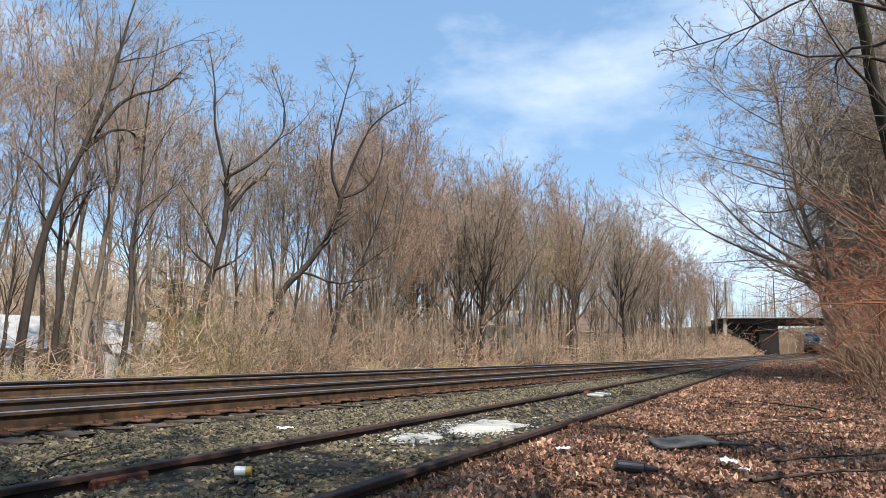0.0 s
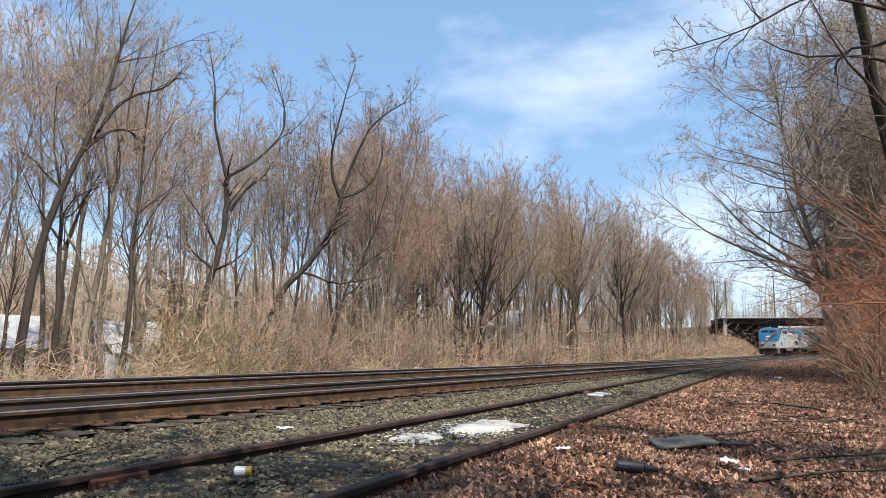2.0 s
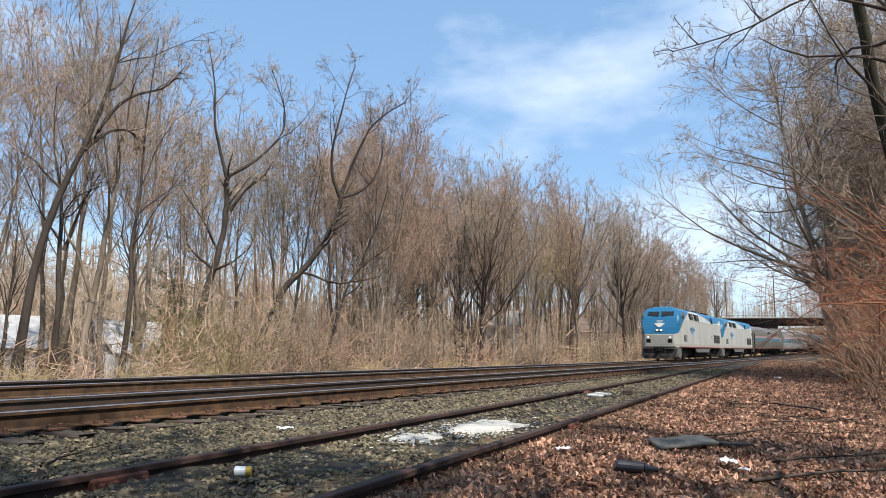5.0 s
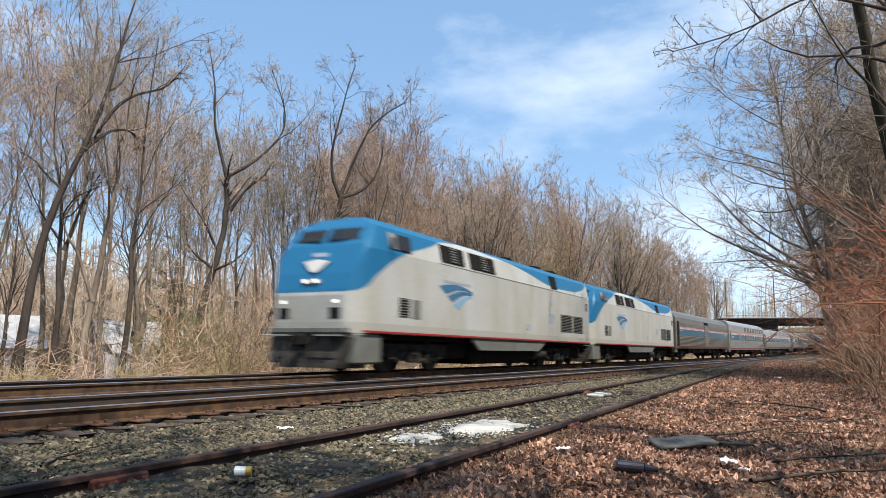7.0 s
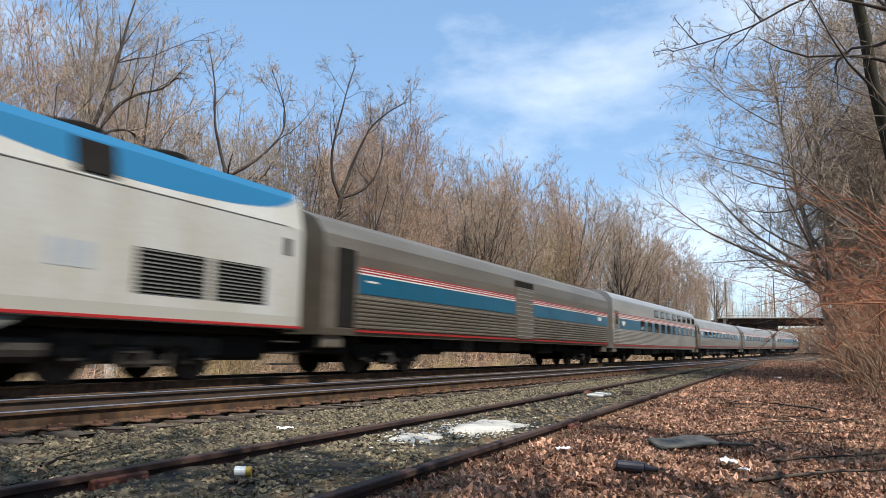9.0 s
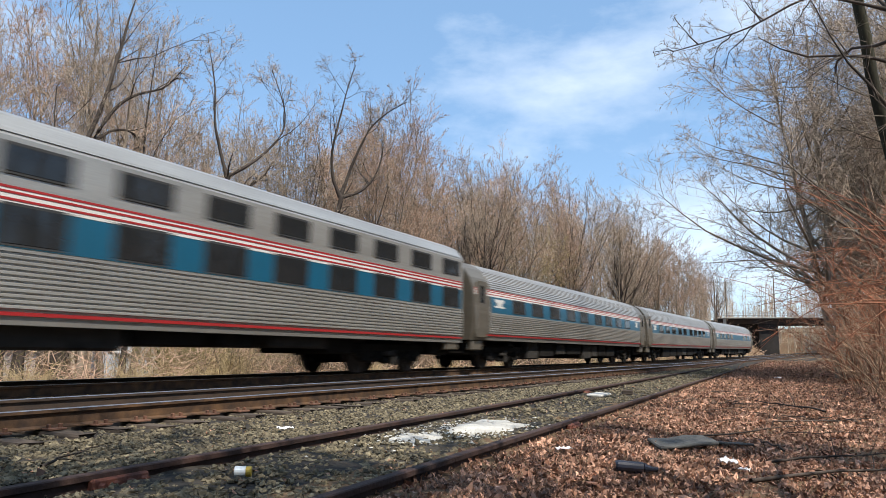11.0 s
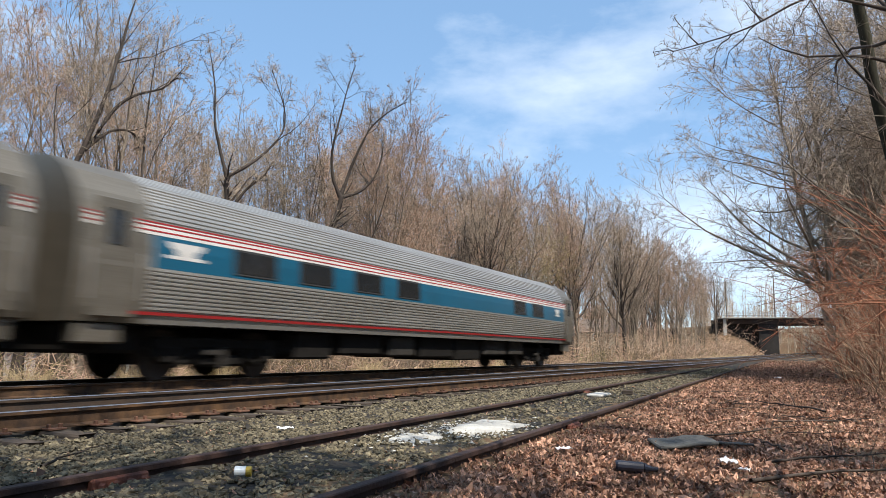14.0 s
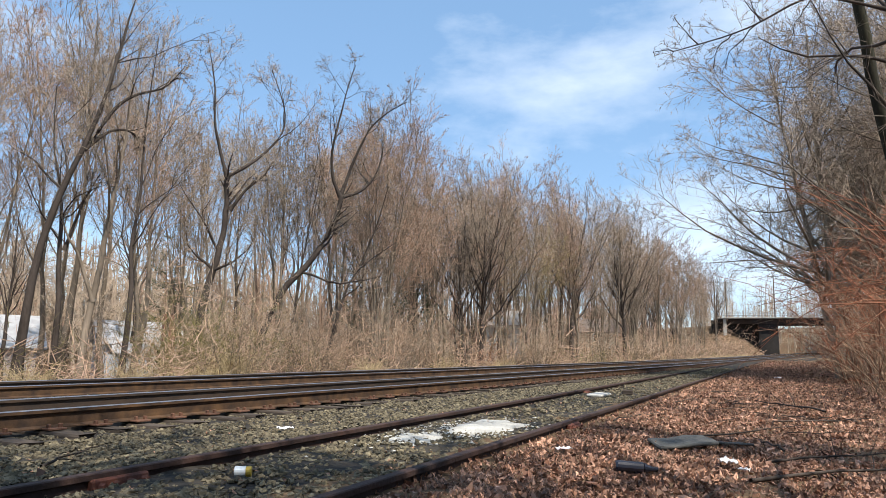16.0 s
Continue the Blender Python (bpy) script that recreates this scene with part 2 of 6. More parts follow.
M_LAMP.node_tree.nodes["Principled BSDF"].inputs["Emission Color"].default_value = (1, 0.93, 0.75, 1)
M_LAMP.node_tree.nodes["Principled BSDF"].inputs["Emission Strength"].default_value = 1.0
M_LOGO = material("slate-blue sign paint", (0.03, 0.11, 0.20), 0.4, 0, (0.05, 0.14, 0.24), 2, 0.3, 30, 0.02)
M_LOGO_PALE = material("pale blue sign paint", (0.16, 0.30, 0.42), 0.4, 0, (0.2, 0.33, 0.45), 2, 0.3, 30, 0.02)
M_LETTER = material("grey lettering paint", (0.25, 0.29, 0.33), 0.5, 0, (0.3, 0.33, 0.36), 2, 0.3, 30, 0.02)


def loco_paint():
    """Off-white silver with a blue cab and roof edge that narrows and widens along the body, grey along the sill."""
    m = material("silver-white and blue locomotive paint", (0.435, 0.44, 0.43), 0.5, 0.0, (0.33, 0.315, 0.265), 0.9, 0.42, 30, 0.02, stretch=(1, 1, 0.5))
    n, l = m.node_tree.nodes, m.node_tree.links
    b = n["Principled BSDF"]
    co, sep = n.new("ShaderNodeTexCoord"), n.new("ShaderNodeSeparateXYZ")
    l.new(co.outputs["Object"], sep.inputs[0])
    u = n.new("ShaderNodeMath")
    u.operation, u.inputs[1].default_value, u.inputs[2].default_value = "MULTIPLY_ADD", 1 / 21.03, 0.5
    l.new(sep.outputs["X"], u.inputs[0])
    fc = n.new("ShaderNodeFloatCurve")
    cu = fc.mapping.curves[0]
    pts = [(0.0, 2.08), (0.5, 2.16), (1.2, 2.62), (2.4, 3.25), (4.3, 3.80), (5.2, 4.05), (9.2, 4.06), (12.0, 3.84), (14.6, 3.50), (17.2, 3.46), (19.0, 3.58), (20.0, 3.8), (20.6, 4.3)]
    while len(cu.points) < len(pts):
        cu.points.new(0.5, 0.5)
    for p_, (a, z) in zip(cu.points, pts):
        p_.location = (a / 21.03, z / 5)
    fc.mapping.update()
    l.new(u.outputs[0], fc.inputs["Value"])
    zz = n.new("ShaderNodeMath")
    zz.operation, zz.inputs[1].default_value = "MULTIPLY", 0.2
    l.new(sep.outputs["Z"], zz.inputs[0])

    def step(sock, other, val=None):
        g = n.new("ShaderNodeMath")
        g.operation = "GREATER_THAN"
        l.new(sock, g.inputs[0])
        if other is None:
            g.inputs[1].default_value = val
        else:
            l.new(other, g.inputs[1])
        return g.outputs[0]

    old = b.inputs["Base Color"].links[0].from_socket
    noise_node = [k for k in n if k.bl_idname == "ShaderNodeTexNoise"][0]

    def over(below, col, fac):
        mx = n.new("ShaderNodeMix")
        mx.data_type = "RGBA"
        l.new(fac, mx.inputs[0])
        l.new(below, mx.inputs[6])
        mx.inputs[7].default_value = (*col, 1)
        return mx.outputs[2]

    low = n.new("ShaderNodeMath")
    low.operation, low.inputs[0].default_value = "SUBTRACT", 1.0
    l.new(step(sep.outputs["Z"], None, 1.33), low.inputs[1])
    grime = n.new("ShaderNodeMath")
    grime.operation = "MULTIPLY"
    l.new(low.outputs[0], grime.inputs[0])
    grime.inputs[1].default_value = 0.8
    c = over(old, (0.29, 0.28, 0.24), grime.outputs[0])
    c = over(c, (0.010, 0.115, 0.235), step(zz.outputs[0], fc.outputs[0]))
    l.new(c, b.inputs["Base Color"])
    return m


M_LOCO = loco_paint()


def loft(sections):
    """Skins equal rings of points, closed at both ends."""
    bm = bmesh.new()
    rings = [[bm.verts.new(p) for p in sec] for sec in sections]
    n = len(rings[0])
    for a, b in zip(rings, rings[1:]):
        for j in range(n):
            k = (j + 1) % n
            bm.faces.new((a[j], a[k], b[k], b[j]))
    bm.faces.new(list(reversed(rings[0])))
    bm.faces.new(rings[-1])
    bmesh.ops.recalc_face_normals(bm, faces=bm.faces)
    return bm


def both(fn):
    for side in (-1, 1):
        fn(side)


def wheelset(r, parent, at):
    bm = cyl(0.09, 1.5, axis="Y", n=10)
    for y in (-0.755, 0.755):
        cyl(r, 0.13, (0, y, 0), "Y", 24, bm=bm, bevel=0.015)
        cyl(r + 0.028, 0.03, (0, y - math.copysign(0.075, y), 0), "Y", 24, bm=bm)
        cyl(0.16, 0.2, (0, y * 1.08, 0), "Y", 10, bm=bm)
        for k in range(3):
            a = k * 2.094
            box(0.2, 0.02, 0.06, (math.cos(a) * r * 0.6, y + math.copysign(0.07, y), math.sin(a) * r * 0.6), 0.005, Matrix.Rotation(-a, 3, "Y"), bm)
    return part("wheelset", bm, M_WHEEL, parent, "worn steel wheels on one axle", Matrix.Translation(at))


WHEELS = []


def bogie(car, x, base, r, heavy):
    """A two-axle bogie: side frames, boxes, springs, steps of bright dust, and the wheelsets."""
    def frame_side(side):
        y = side * 1.02
        box(base + 0.9, 0.16, 0.22, (0, y, r + 0.22), 0.04, bm=bm)
        box(1.1, 0.18, 0.22, (0, y, r - 0.12), 0.05, bm=bm)
        for sx in (-1, 1):
            box(0.34, 0.22, 0.34, (sx * base / 2, y, r), 0.05, bm=bm)
            box(0.9, 0.14, 0.14, (sx * base * 0.26, y, r + 0.02), 0.03, Matrix.Rotation(sx * 0.5, 3, "Y"), bm)
            for d in (-0.32, 0.32):
                cyl(0.10, 0.3, (sx * base / 2 + d, y, r + 0.12), n=10, bm=bm)
            if heavy:
                cyl(0.05, 0.9, (sx * 0.5, y * 1.12, r + 0.2), "Z", 8, bm=bm)
    bm = box(0.5, 2.1, 0.3, (0, 0, r + 0.2), 0.05)
    box(base + 0.5, 1.3, 0.62, (0, 0, r + 0.12), 0.08, bm=bm)
    both(frame_side)
    bo = part("bogie", bm, M_GEAR if heavy else M_BLACK, car, "dusty dark steel bogie", Matrix.Translation((x, 0, 0)))
    for sx in (-1, 1):
        WHEELS.append((wheelset(r, bo, (sx * base / 2, 0, r)), r, (sx * base / 2, 0, r)))
    for side in (-1, 1):
        part("brake_rigging", box(0.5, 0.08, 0.12, (0, 0, 0), 0.02, bm=box(0.14, 0.1, 0.42, (0.2, 0, -0.1), 0.02)), M_GEAR, bo, "grey brake rigging", Matrix.Translation((-base * 0.1, side * 1.16, r + 0.05)))
    return bo


def coupler(car, x, sx):
    bm = box(0.7, 0.22, 0.24, (x, 0, 0.86), 0.05)
    box(0.24, 0.34, 0.34, (x + sx * 0.3, 0, 0.86), 0.06, bm=bm)
    part("coupler", bm, M_BLACK, car, "black knuckle coupler")


def locomotive(label):
    L = 21.03
    X = lambda u: u - L / 2
    car = empty("locomotive", label=label, category="locomotive", group="train")

    def ring(u, hw, top, bottom=1.06):
        pts = [(hw, bottom), (hw, 3.30), (hw * 0.90, 3.98), (hw * 0.80, 4.16), (hw * 0.45, 4.32), (0, 4.37)]
        pts = [(y, min(z, top)) for y, z in pts]
        return [(X(u), -y, z) for y, z in pts] + [(X(u), y, z) for y, z in reversed(pts[:-1])]

    nose = [(0.24, 1.08, 2.02), (0.28, 1.18, 2.20), (0.42, 1.30, 2.62), (0.60, 1.40, 3.02), (0.78, 1.46, 3.42), (1.00, 1.49, 3.72), (1.24, 1.505, 4.02), (1.50, 1.51, 4.28), (1.8, 1.51, 4.37)]
    secs = [ring(*s) for s in nose] + [ring(u, 1.51, 4.37) for u in (4, 8, 12, 16, 20.2)] + [ring(20.55, 1.48, 4.30)]
    part("body", loft(secs), M_LOCO, car, "silver-white body with a blue cab and roof edge")
    # windscreen
    for side in (-1, 1):
        b = box(0.02, 0.98, 0.46, (0, 0, 0), 0.006, Matrix.Rotation(0.66, 3, "Y"))
        ws = part("windscreen", b, M_GLASS, car, "dark windscreen pane", Matrix.Translation((X(0.985), side * 0.58, 3.74)) @ Matrix.Rotation(side * -0.10, 4, "Z"))
        part("wiper", box(0.02, 0.03, 0.36, (-0.03, 0, 0), 0.004, Matrix.Rotation(0.66, 3, "Y")), M_RUBBER, ws)
        part("cab_window", box(0.72, 0.02, 0.46, (0, 0, 0), 0.008, Matrix.Rotation(side * 0.217, 3, "X")), M_GLASS, car, "dark cab side window", Matrix.Translation((X(2.55), side * 1.475, 3.63)))
        part("window_frame", box(0.40, 0.02, 0.46, (0, 0, 0), 0.008, Matrix.Rotation(side * 0.217, 3, "X")), M_STEEL, car, "bright sliding window frame", Matrix.Translation((X(1.93), side * 1.475, 3.63)))
        # louvres below the roof edge
        for u0, u1, lou in ((4.75, 5.30, 0), (5.34, 5.84, 1), (5.88, 6.38, 0), (6.84, 7.62, 0), (7.66, 8.22, 1), (8.26, 8.86, 0), (14.85, 15.62, 0)):
            ven = part("side_vent", box(u1 - u0, 0.03, 0.56, (0, 0, 0), 0.006, Matrix.Rotation(side * 0.217, 3, "X")), M_BLACK, car, "dark roof-edge vent", Matrix.Translation((X((u0 + u1) / 2), side * 1.452, 3.66)))
            for k in range(6 if lou else 0):
                part("louvre", box(u1 - u0 - 0.06, 0.03, 0.035, (0, 0, 0), 0.0, Matrix.Rotation(side * 0.5, 3, "X")), M_SKIRT, ven, "", Matrix.Translation((0, side * (0.035 - 0.215 * (k - 2.5) * 0.085), (k - 2.5) * 0.085)))
        for u0, u1, z0, z1, nl in ((16.1, 17.7, 1.54, 2.32, 11), (17.9, 19.35, 1.54, 2.32, 11), (2.3, 2.85, 1.55, 2.08, 7)):
            gr = part("radiator_grille", box(u1 - u0, 0.02, z1 - z0, (0, 0, 0), 0.004), M_BLACK, car, "dark louvred grille", Matrix.Translation((X((u0 + u1) / 2), side * 1.512, (z0 + z1) / 2)))
            for k in range(nl):
                part("louvre", box(u1 - u0, 0.03, 0.026, (0, 0, 0)), M_SKIRT, gr, "", Matrix.Translation((0, side * 0.012, (k - (nl - 1) / 2) * (z1 - z0) / nl)))
        part("cabinet_door", box(0.45, 0.02, 0.55, (0, 0, 0), 0.01), M_SKIRT, car, "grey steel hatch", Matrix.Translation((X(3.25), side * 1.513, 1.80)))
        part("hatch", box(0.42, 0.02, 0.24, (0, 0, 0), 0.01), M_LETTER, car, "small grey hatch", Matrix.Translation((X(12.1), side * 1.513, 1.62)))
        part("rear_window", box(0.24, 0.02, 0.38, (0, 0, 0), 0.01), M_GLASS, car, "small dark rear window", Matrix.Translation((X(20.0), side * 1.513, 2.85)))
        part("sill_stripe", box(20.0, 0.016, 0.055, (0, 0, 0), 0.003), M_RED, car, "thin red sill stripe", Matrix.Translation((X(10.55), side * 1.515, 1.10)))
        part("hood_seam", box(15.4, 0.012, 0.02, (0, 0, 0), 0.002), M_SKIRT, car, "thin seam below the roof edge", Matrix.Translation((X(12.3), side * 1.513, 3.31)))
        # bowed mark of three blades, with a bar of lettering above it
        for m_, d0, d1, tip, bow in ((M_LOGO, 0.0, 0.34, 2.56, 0.13), (M_LOGO, 0.41, 0.67, 2.50, 0.11), (M_LOGO_PALE, 0.74, 1.0, 2.44, 0.08)):
            vs, fs_ = [], []
            for i in range(10):
                f_ = i / 9
                row_ = []
                for dd, off in ((d0, 0.03), (d1, -0.03)):
                    ex, ez = 4.6 + 1.35 * dd, 2.62 - 0.70 * dd
                    row_.append((ex + (6.95 - ex) * f_, ez + (tip + off - ez) * f_ + bow * math.sin(math.pi * f_)))
                for yy in (0, 0.008):
                    vs += [(X(cx), side * (1.511 + yy), cz) for cx, cz in reversed(row_)]
                if i:
                    a = (i - 1) * 4
                    fs_ += [(a + 2, a + 3, a + 7, a + 6), (a, a + 4, a + 5, a + 1), (a, a + 2, a + 6, a + 4), (a + 1, a + 5, a + 7, a + 3)]
            part("painted_mark", mesh_from("painted_mark", vs, fs_, m_), None, car)
        part("lettering_bar", box(1.9, 0.008, 0.075, (0, 0, 0)), M_LETTER, car, "bar of grey lettering", Matrix.Translation((X(5.85), side * 1.514, 2.80)))
        for k in range(3):
            part("number_bar", box(0.16, 0.008, 0.42, (0, 0, 0)), M_LETTER, car, "bar of grey numerals", Matrix.Translation((X(14.6 + 0.28 * k), side * 1.514, 2.05)))
        # skirt, step panel, rear steps
        sk = bmesh.new()
        vs = [sk.verts.new((X(u), side * y, z)) for y in (1.36, 1.46) for u, z in ((7.0, 1.08), (7.7, 0.66), (13.4, 0.66), (14.4, 1.08))]
        for f_ in ((0, 1, 2, 3), (7, 6, 5, 4), (0, 4, 5, 1), (1, 5, 6, 2), (2, 6, 7, 3), (3, 7, 4, 0)):
            sk.faces.new([vs[i] for i in f_])
        bmesh.ops.recalc_face_normals(sk, faces=sk.faces)
        part("skirt", sk, M_SKIRT, car, "grey-green tank skirt")
        part("step_panel", box(1.15, 0.35, 0.80, (0, 0, 0), 0.05), M_SKIRT, car, "grey-green step panel", Matrix.Translation((X(0.98), side * 1.27, 0.66)))
        for k in range(4):
            part("step", box(0.6, 0.3, 0.04, (0, 0, 0), 0.008), M_GEAR, car, "worn steel step", Matrix.Translation((X(20.2), side * 1.3, 0.3 + 0.24 * k)))
        part("handrail", cyl(0.02, 0.95, n=6), M_STEEL, car, "", Matrix.Translation((X(20.55), side * 1.42, 1.6)))
        part("ditch_light", cyl(0.048, 0.06, axis="X", n=12), M_LAMP, car, "lit ditch light", Matrix.Translation((X(0.25), side * 0.86, 1.86)))
        part("nose_vent", box(0.05, 0.36, 0.30, (0, 0, 0), 0.02), M_BLACK, car, "dark recess in the nose", Matrix.Translation((X(0.25), side * 0.84, 1.56)))
        part("mirror", box(0.06, 0.2, 0.3, (0, 0, 0), 0.02), M_SKIRT, car, "", Matrix.Translation((X(1.75), side * 1.62, 3.55)))
    # nose
    part("headlight", box(0.08, 0.58, 0.14, (0, 0, 0), 0.03), M_STEEL, car, "headlight housing", Matrix.Translation((X(0.31), 0, 2.40)))
    for side in (-1, 1):
        part("lamp", cyl(0.055, 0.05, axis="X", n=12), M_LAMP, car, "lit headlight", Matrix.Translation((X(0.27), side * 0.17, 2.40)))
    bw = bmesh.new()
    vs = [bw.verts.new((X(0.47 + dz * 0.42) - d, y, 2.80 + dz)) for d in (0.035, -0.1) for y, dz in ((-0.42, 0.15), (0, 0.22), (0.42, 0.15), (0.12, -0.12), (0, -0.02 - 0.14), (-0.12, -0.12))]
    bw.faces.new(vs[:6]), bw.faces.new(list(reversed(vs[6:])))
    for i in range(6):
        bw.faces.new((vs[i], vs[(i + 1) % 6], vs[6 + (i + 1) % 6], vs[6 + i]))
    bmesh.ops.recalc_face_normals(bw, faces=bw.faces)
    part("nose_badge", bw, M_WHITE, car, "pale winged badge")
    part("number_plate_bar", box(0.05, 0.5, 0.12, (0, 0, 0), 0.0, Matrix.Rotation(0.4, 3, "Y")), M_LETTER, car, "plain bar of numerals", Matrix.Translation((X(0.66), 0, 3.14)))
    pl = bmesh.new()
    vs = [pl.verts.new(p_) for p_ in ((X(0.45), -1.45, 1.06), (X(0.45), 1.45, 1.06), (X(0.9), 1.45, 0.16), (X(0.9), -1.45, 0.16), (X(0.12), -0.9, 0.16), (X(0.12), 0.9, 0.16), (X(0.3), -1.1, 0.55), (X(0.3), 1.1, 0.55))]
    bmesh.ops.convex_hull(pl, input=pl.verts)
    part("pilot", pl, M_GEAR, car, "dark steel pilot plough")
    part("anticlimber", box(0.4, 2.5, 0.20, (0, 0, 0), 0.05), M_SKIRT, car, "grey anticlimber", Matrix.Translation((X(0.32), 0, 1.12)))
    for k in range(7):
        part("air_hose", cyl(0.022, 0.42, n=6), M_RUBBER, car, "", Matrix.Translation((X(0.05), -0.75 + 0.25 * k, 0.74)) @ pose(0, 0, 0, 0, 12 * (k % 3 - 1), 0))
    for side in (-1, 1):
        part("uncoupling_lever", cyl(0.02, 0.9, axis="Y", n=6), M_STEEL, car, "bright lever", Matrix.Translation((X(0.02), side * 0.85, 0.98)))
    # roof
    part("roof_fan", cyl(0.62, 0.16, n=20, bevel=0.03), M_BLACK, car, "black roof fan", Matrix.Translation((X(12.4), 0, 4.40)))
    for u in (15.6, 17.6):
        part("roof_fan", cyl(0.7, 0.14, n=20, bevel=0.03), M_BLACK, car, "black roof fan", Matrix.Translation((X(u), 0, 4.39)))
    part("exhaust_hatch", box(1.1, 0.8, 0.12, (0, 0, 0), 0.03), M_BLACK, car, "sooty exhaust hatch", Matrix.Translation((X(10.7), 0, 4.41)))
    part("horn", cyl(0.05, 0.5, axis="X", n=8, r2=0.1), M_STEEL, car, "", Matrix.Translation((X(4.4), 0.3, 4.45)))
    # below the floor
    part("underframe", box(19.4, 2.5, 0.18, (X(10.6), 0, 1.0), 0.03), M_BLACK, car, "black underframe")
    for u, w in ((1.75, 1.4), (6.6, 1.6), (14.3, 1.7), (19.2, 1.5)):
        part("gear_box", box(w, 2.2, 0.56, (X(u), 0, 0.66), 0.08), M_BLACK, car, "near-black underfloor gear")
    part("fuel_tank", box(5.6, 2.5, 0.72, (X(10.4), 0, 0.55), 0.16), M_BLACK, car, "black fuel tank")
    part("air_tank", cyl(0.2, 1.5, (X(14.0), -1.1, 0.55), "X", 12), M_GEAR, car, "grey air tank")
    for u in (4.05, 16.75):
        bogie(car, X(u), 2.74, 0.508, True)
    coupler(car, X(0.2), -1)
    coupler(car, X(20.8), 1)
    part("diaphragm", box(0.35, 1.0, 2.2, (X(20.72), 0, 2.3), 0.04), M_RUBBER, car, "black gangway bellows")
    return car, L


def flutes(pts, n, depth):
    """Replaces a straight stretch of profile with n rounded ridges."""
    (y0, z0), (y1, z1) = pts
    dy, dz = y1 - y0, z1 - z0
    ln = math.hypot(dy, dz)
    ny, nz = dz / ln, -dy / ln
    out = []
    for k in range(n):
        for f_, d in ((0.0, 0), (0.2, 1), (0.62, 1), (0.8, 0)):
            a = (k + f_) / n
            out.append((y0 + dy * a + ny * depth * d, z0 + dz * a + nz * depth * d))
    return out


def tube(prof, u0, u1, L, y_in=None):
    """Sweeps a half profile, mirrored, along the car."""
    full = [(-y, z) for y, z in prof] + [(y, z) for y, z in reversed(prof)]
    return loft([[(u - L / 2, y, z) for y, z in full] for u in (u0, u1)])


def strip(car, name, L, prof, u0, u1, mat, label, thick=0.01):
    """A painted band that follows the side's profile, on both sides."""
    for side in (-1, 1):
        ring = [(y, z) for y, z in prof] + [(y + thick, z) for y, z in reversed(prof)]
        part(name, loft([[(u - L / 2, side * y, z) for y, z in ring] for u in (u0, u1)]), mat, car, label)


def side_y(prof, z):
    zs, ys = [p_[1] for p_ in prof], [p_[0] for p_ in prof]
    return float(np.interp(z, zs, ys))


def windows(car, L, prof, lefts, width, z0, z1):
    zm = (z0 + z1) / 2
    y, slope = side_y(prof, zm), (side_y(prof, z1) - side_y(prof, z0)) / (z1 - z0)
    for side in (-1, 1):
        for u in lefts:
            at = Matrix.Translation((u + width / 2 - L / 2, side * (y + 0.012), zm)) @ Matrix.Rotation(side * math.atan(slope) * -1, 4, "X")
            w = part("window", box(width + 0.09, 0.02, z1 - z0 + 0.09, (0, 0, 0), 0.009), M_RUBBER, car, "tinted window in a black gasket", at)
            part("pane", box(width, 0.012, z1 - z0, (0, side * 0.006 + side * 0.004, 0), 0.005), M_GLASS, w, "dark tinted glass")


def underbody(car, L, low, seed):
    rnd = random.Random(seed)
    part("centre_sill", box(L - 1.6, 0.5, 0.3, (0, 0, 0.9), 0.03), M_BLACK, car, "black centre sill")
    u = -L / 2 + 6.1
    while u < L / 2 - 7.2:
        w = rnd.uniform(1.0, 2.4)
        h = rnd.uniform(low - 0.2, low)
        part("equipment_box", box(w, 2.5, h, (u + w / 2, 0, 1.02 - h / 2), 0.05), M_BLACK if rnd.random() < 0.7 else M_GEAR, car, "dark underfloor equipment box")
        u += w + rnd.uniform(0.1, 0.5)


def crest(w):
    """A flat white crest: broad at the top, cut in below."""
    b = bmesh.new()
    rim = [(-0.5, 0.13), (0.5, 0.13), (0.42, 0.02), (0.30, 0.0), (0.24, -0.12), (-0.24, -0.12), (-0.30, 0.0), (-0.42, 0.02)]
    for y in (-0.005, 0.005):
        b.faces.new([b.verts.new((x * w * 0.95, y, z)) for x, z in (rim if y < 0 else rim[::-1])])
    return b


def car_ends(car, L, hw, top, z0=1.05):
    for sx in (-1, 1):
        part("end_gear", box(1.5, 2.3, 0.5, (sx * (L / 2 - 1.25), 0, 0.76), 0.06), M_BLACK, car, "near-black end sill and brake gear")
        part("brake_box", box(1.3, 2.2, 0.46, (sx * (L / 2 - 6.5), 0, 0.74), 0.06), M_BLACK, car, "near-black brake box")
        part("gangway", box(0.34, 1.1, top - 1.7, (sx * (L / 2 - 0.19), 0, 1.1 + (top - 1.7) / 2), 0.06), M_RUBBER, car, "black rubber gangway")
        coupler(car, sx * (L / 2 - 0.3), sx)
        for side in (-1, 1):
            part("vestibule_step", box(0.8, 0.25, 0.34, (sx * (L / 2 - 0.95), side * (hw - 0.18), 0.84), 0.03), M_STEEL_DIRTY, car, "grimy step well")


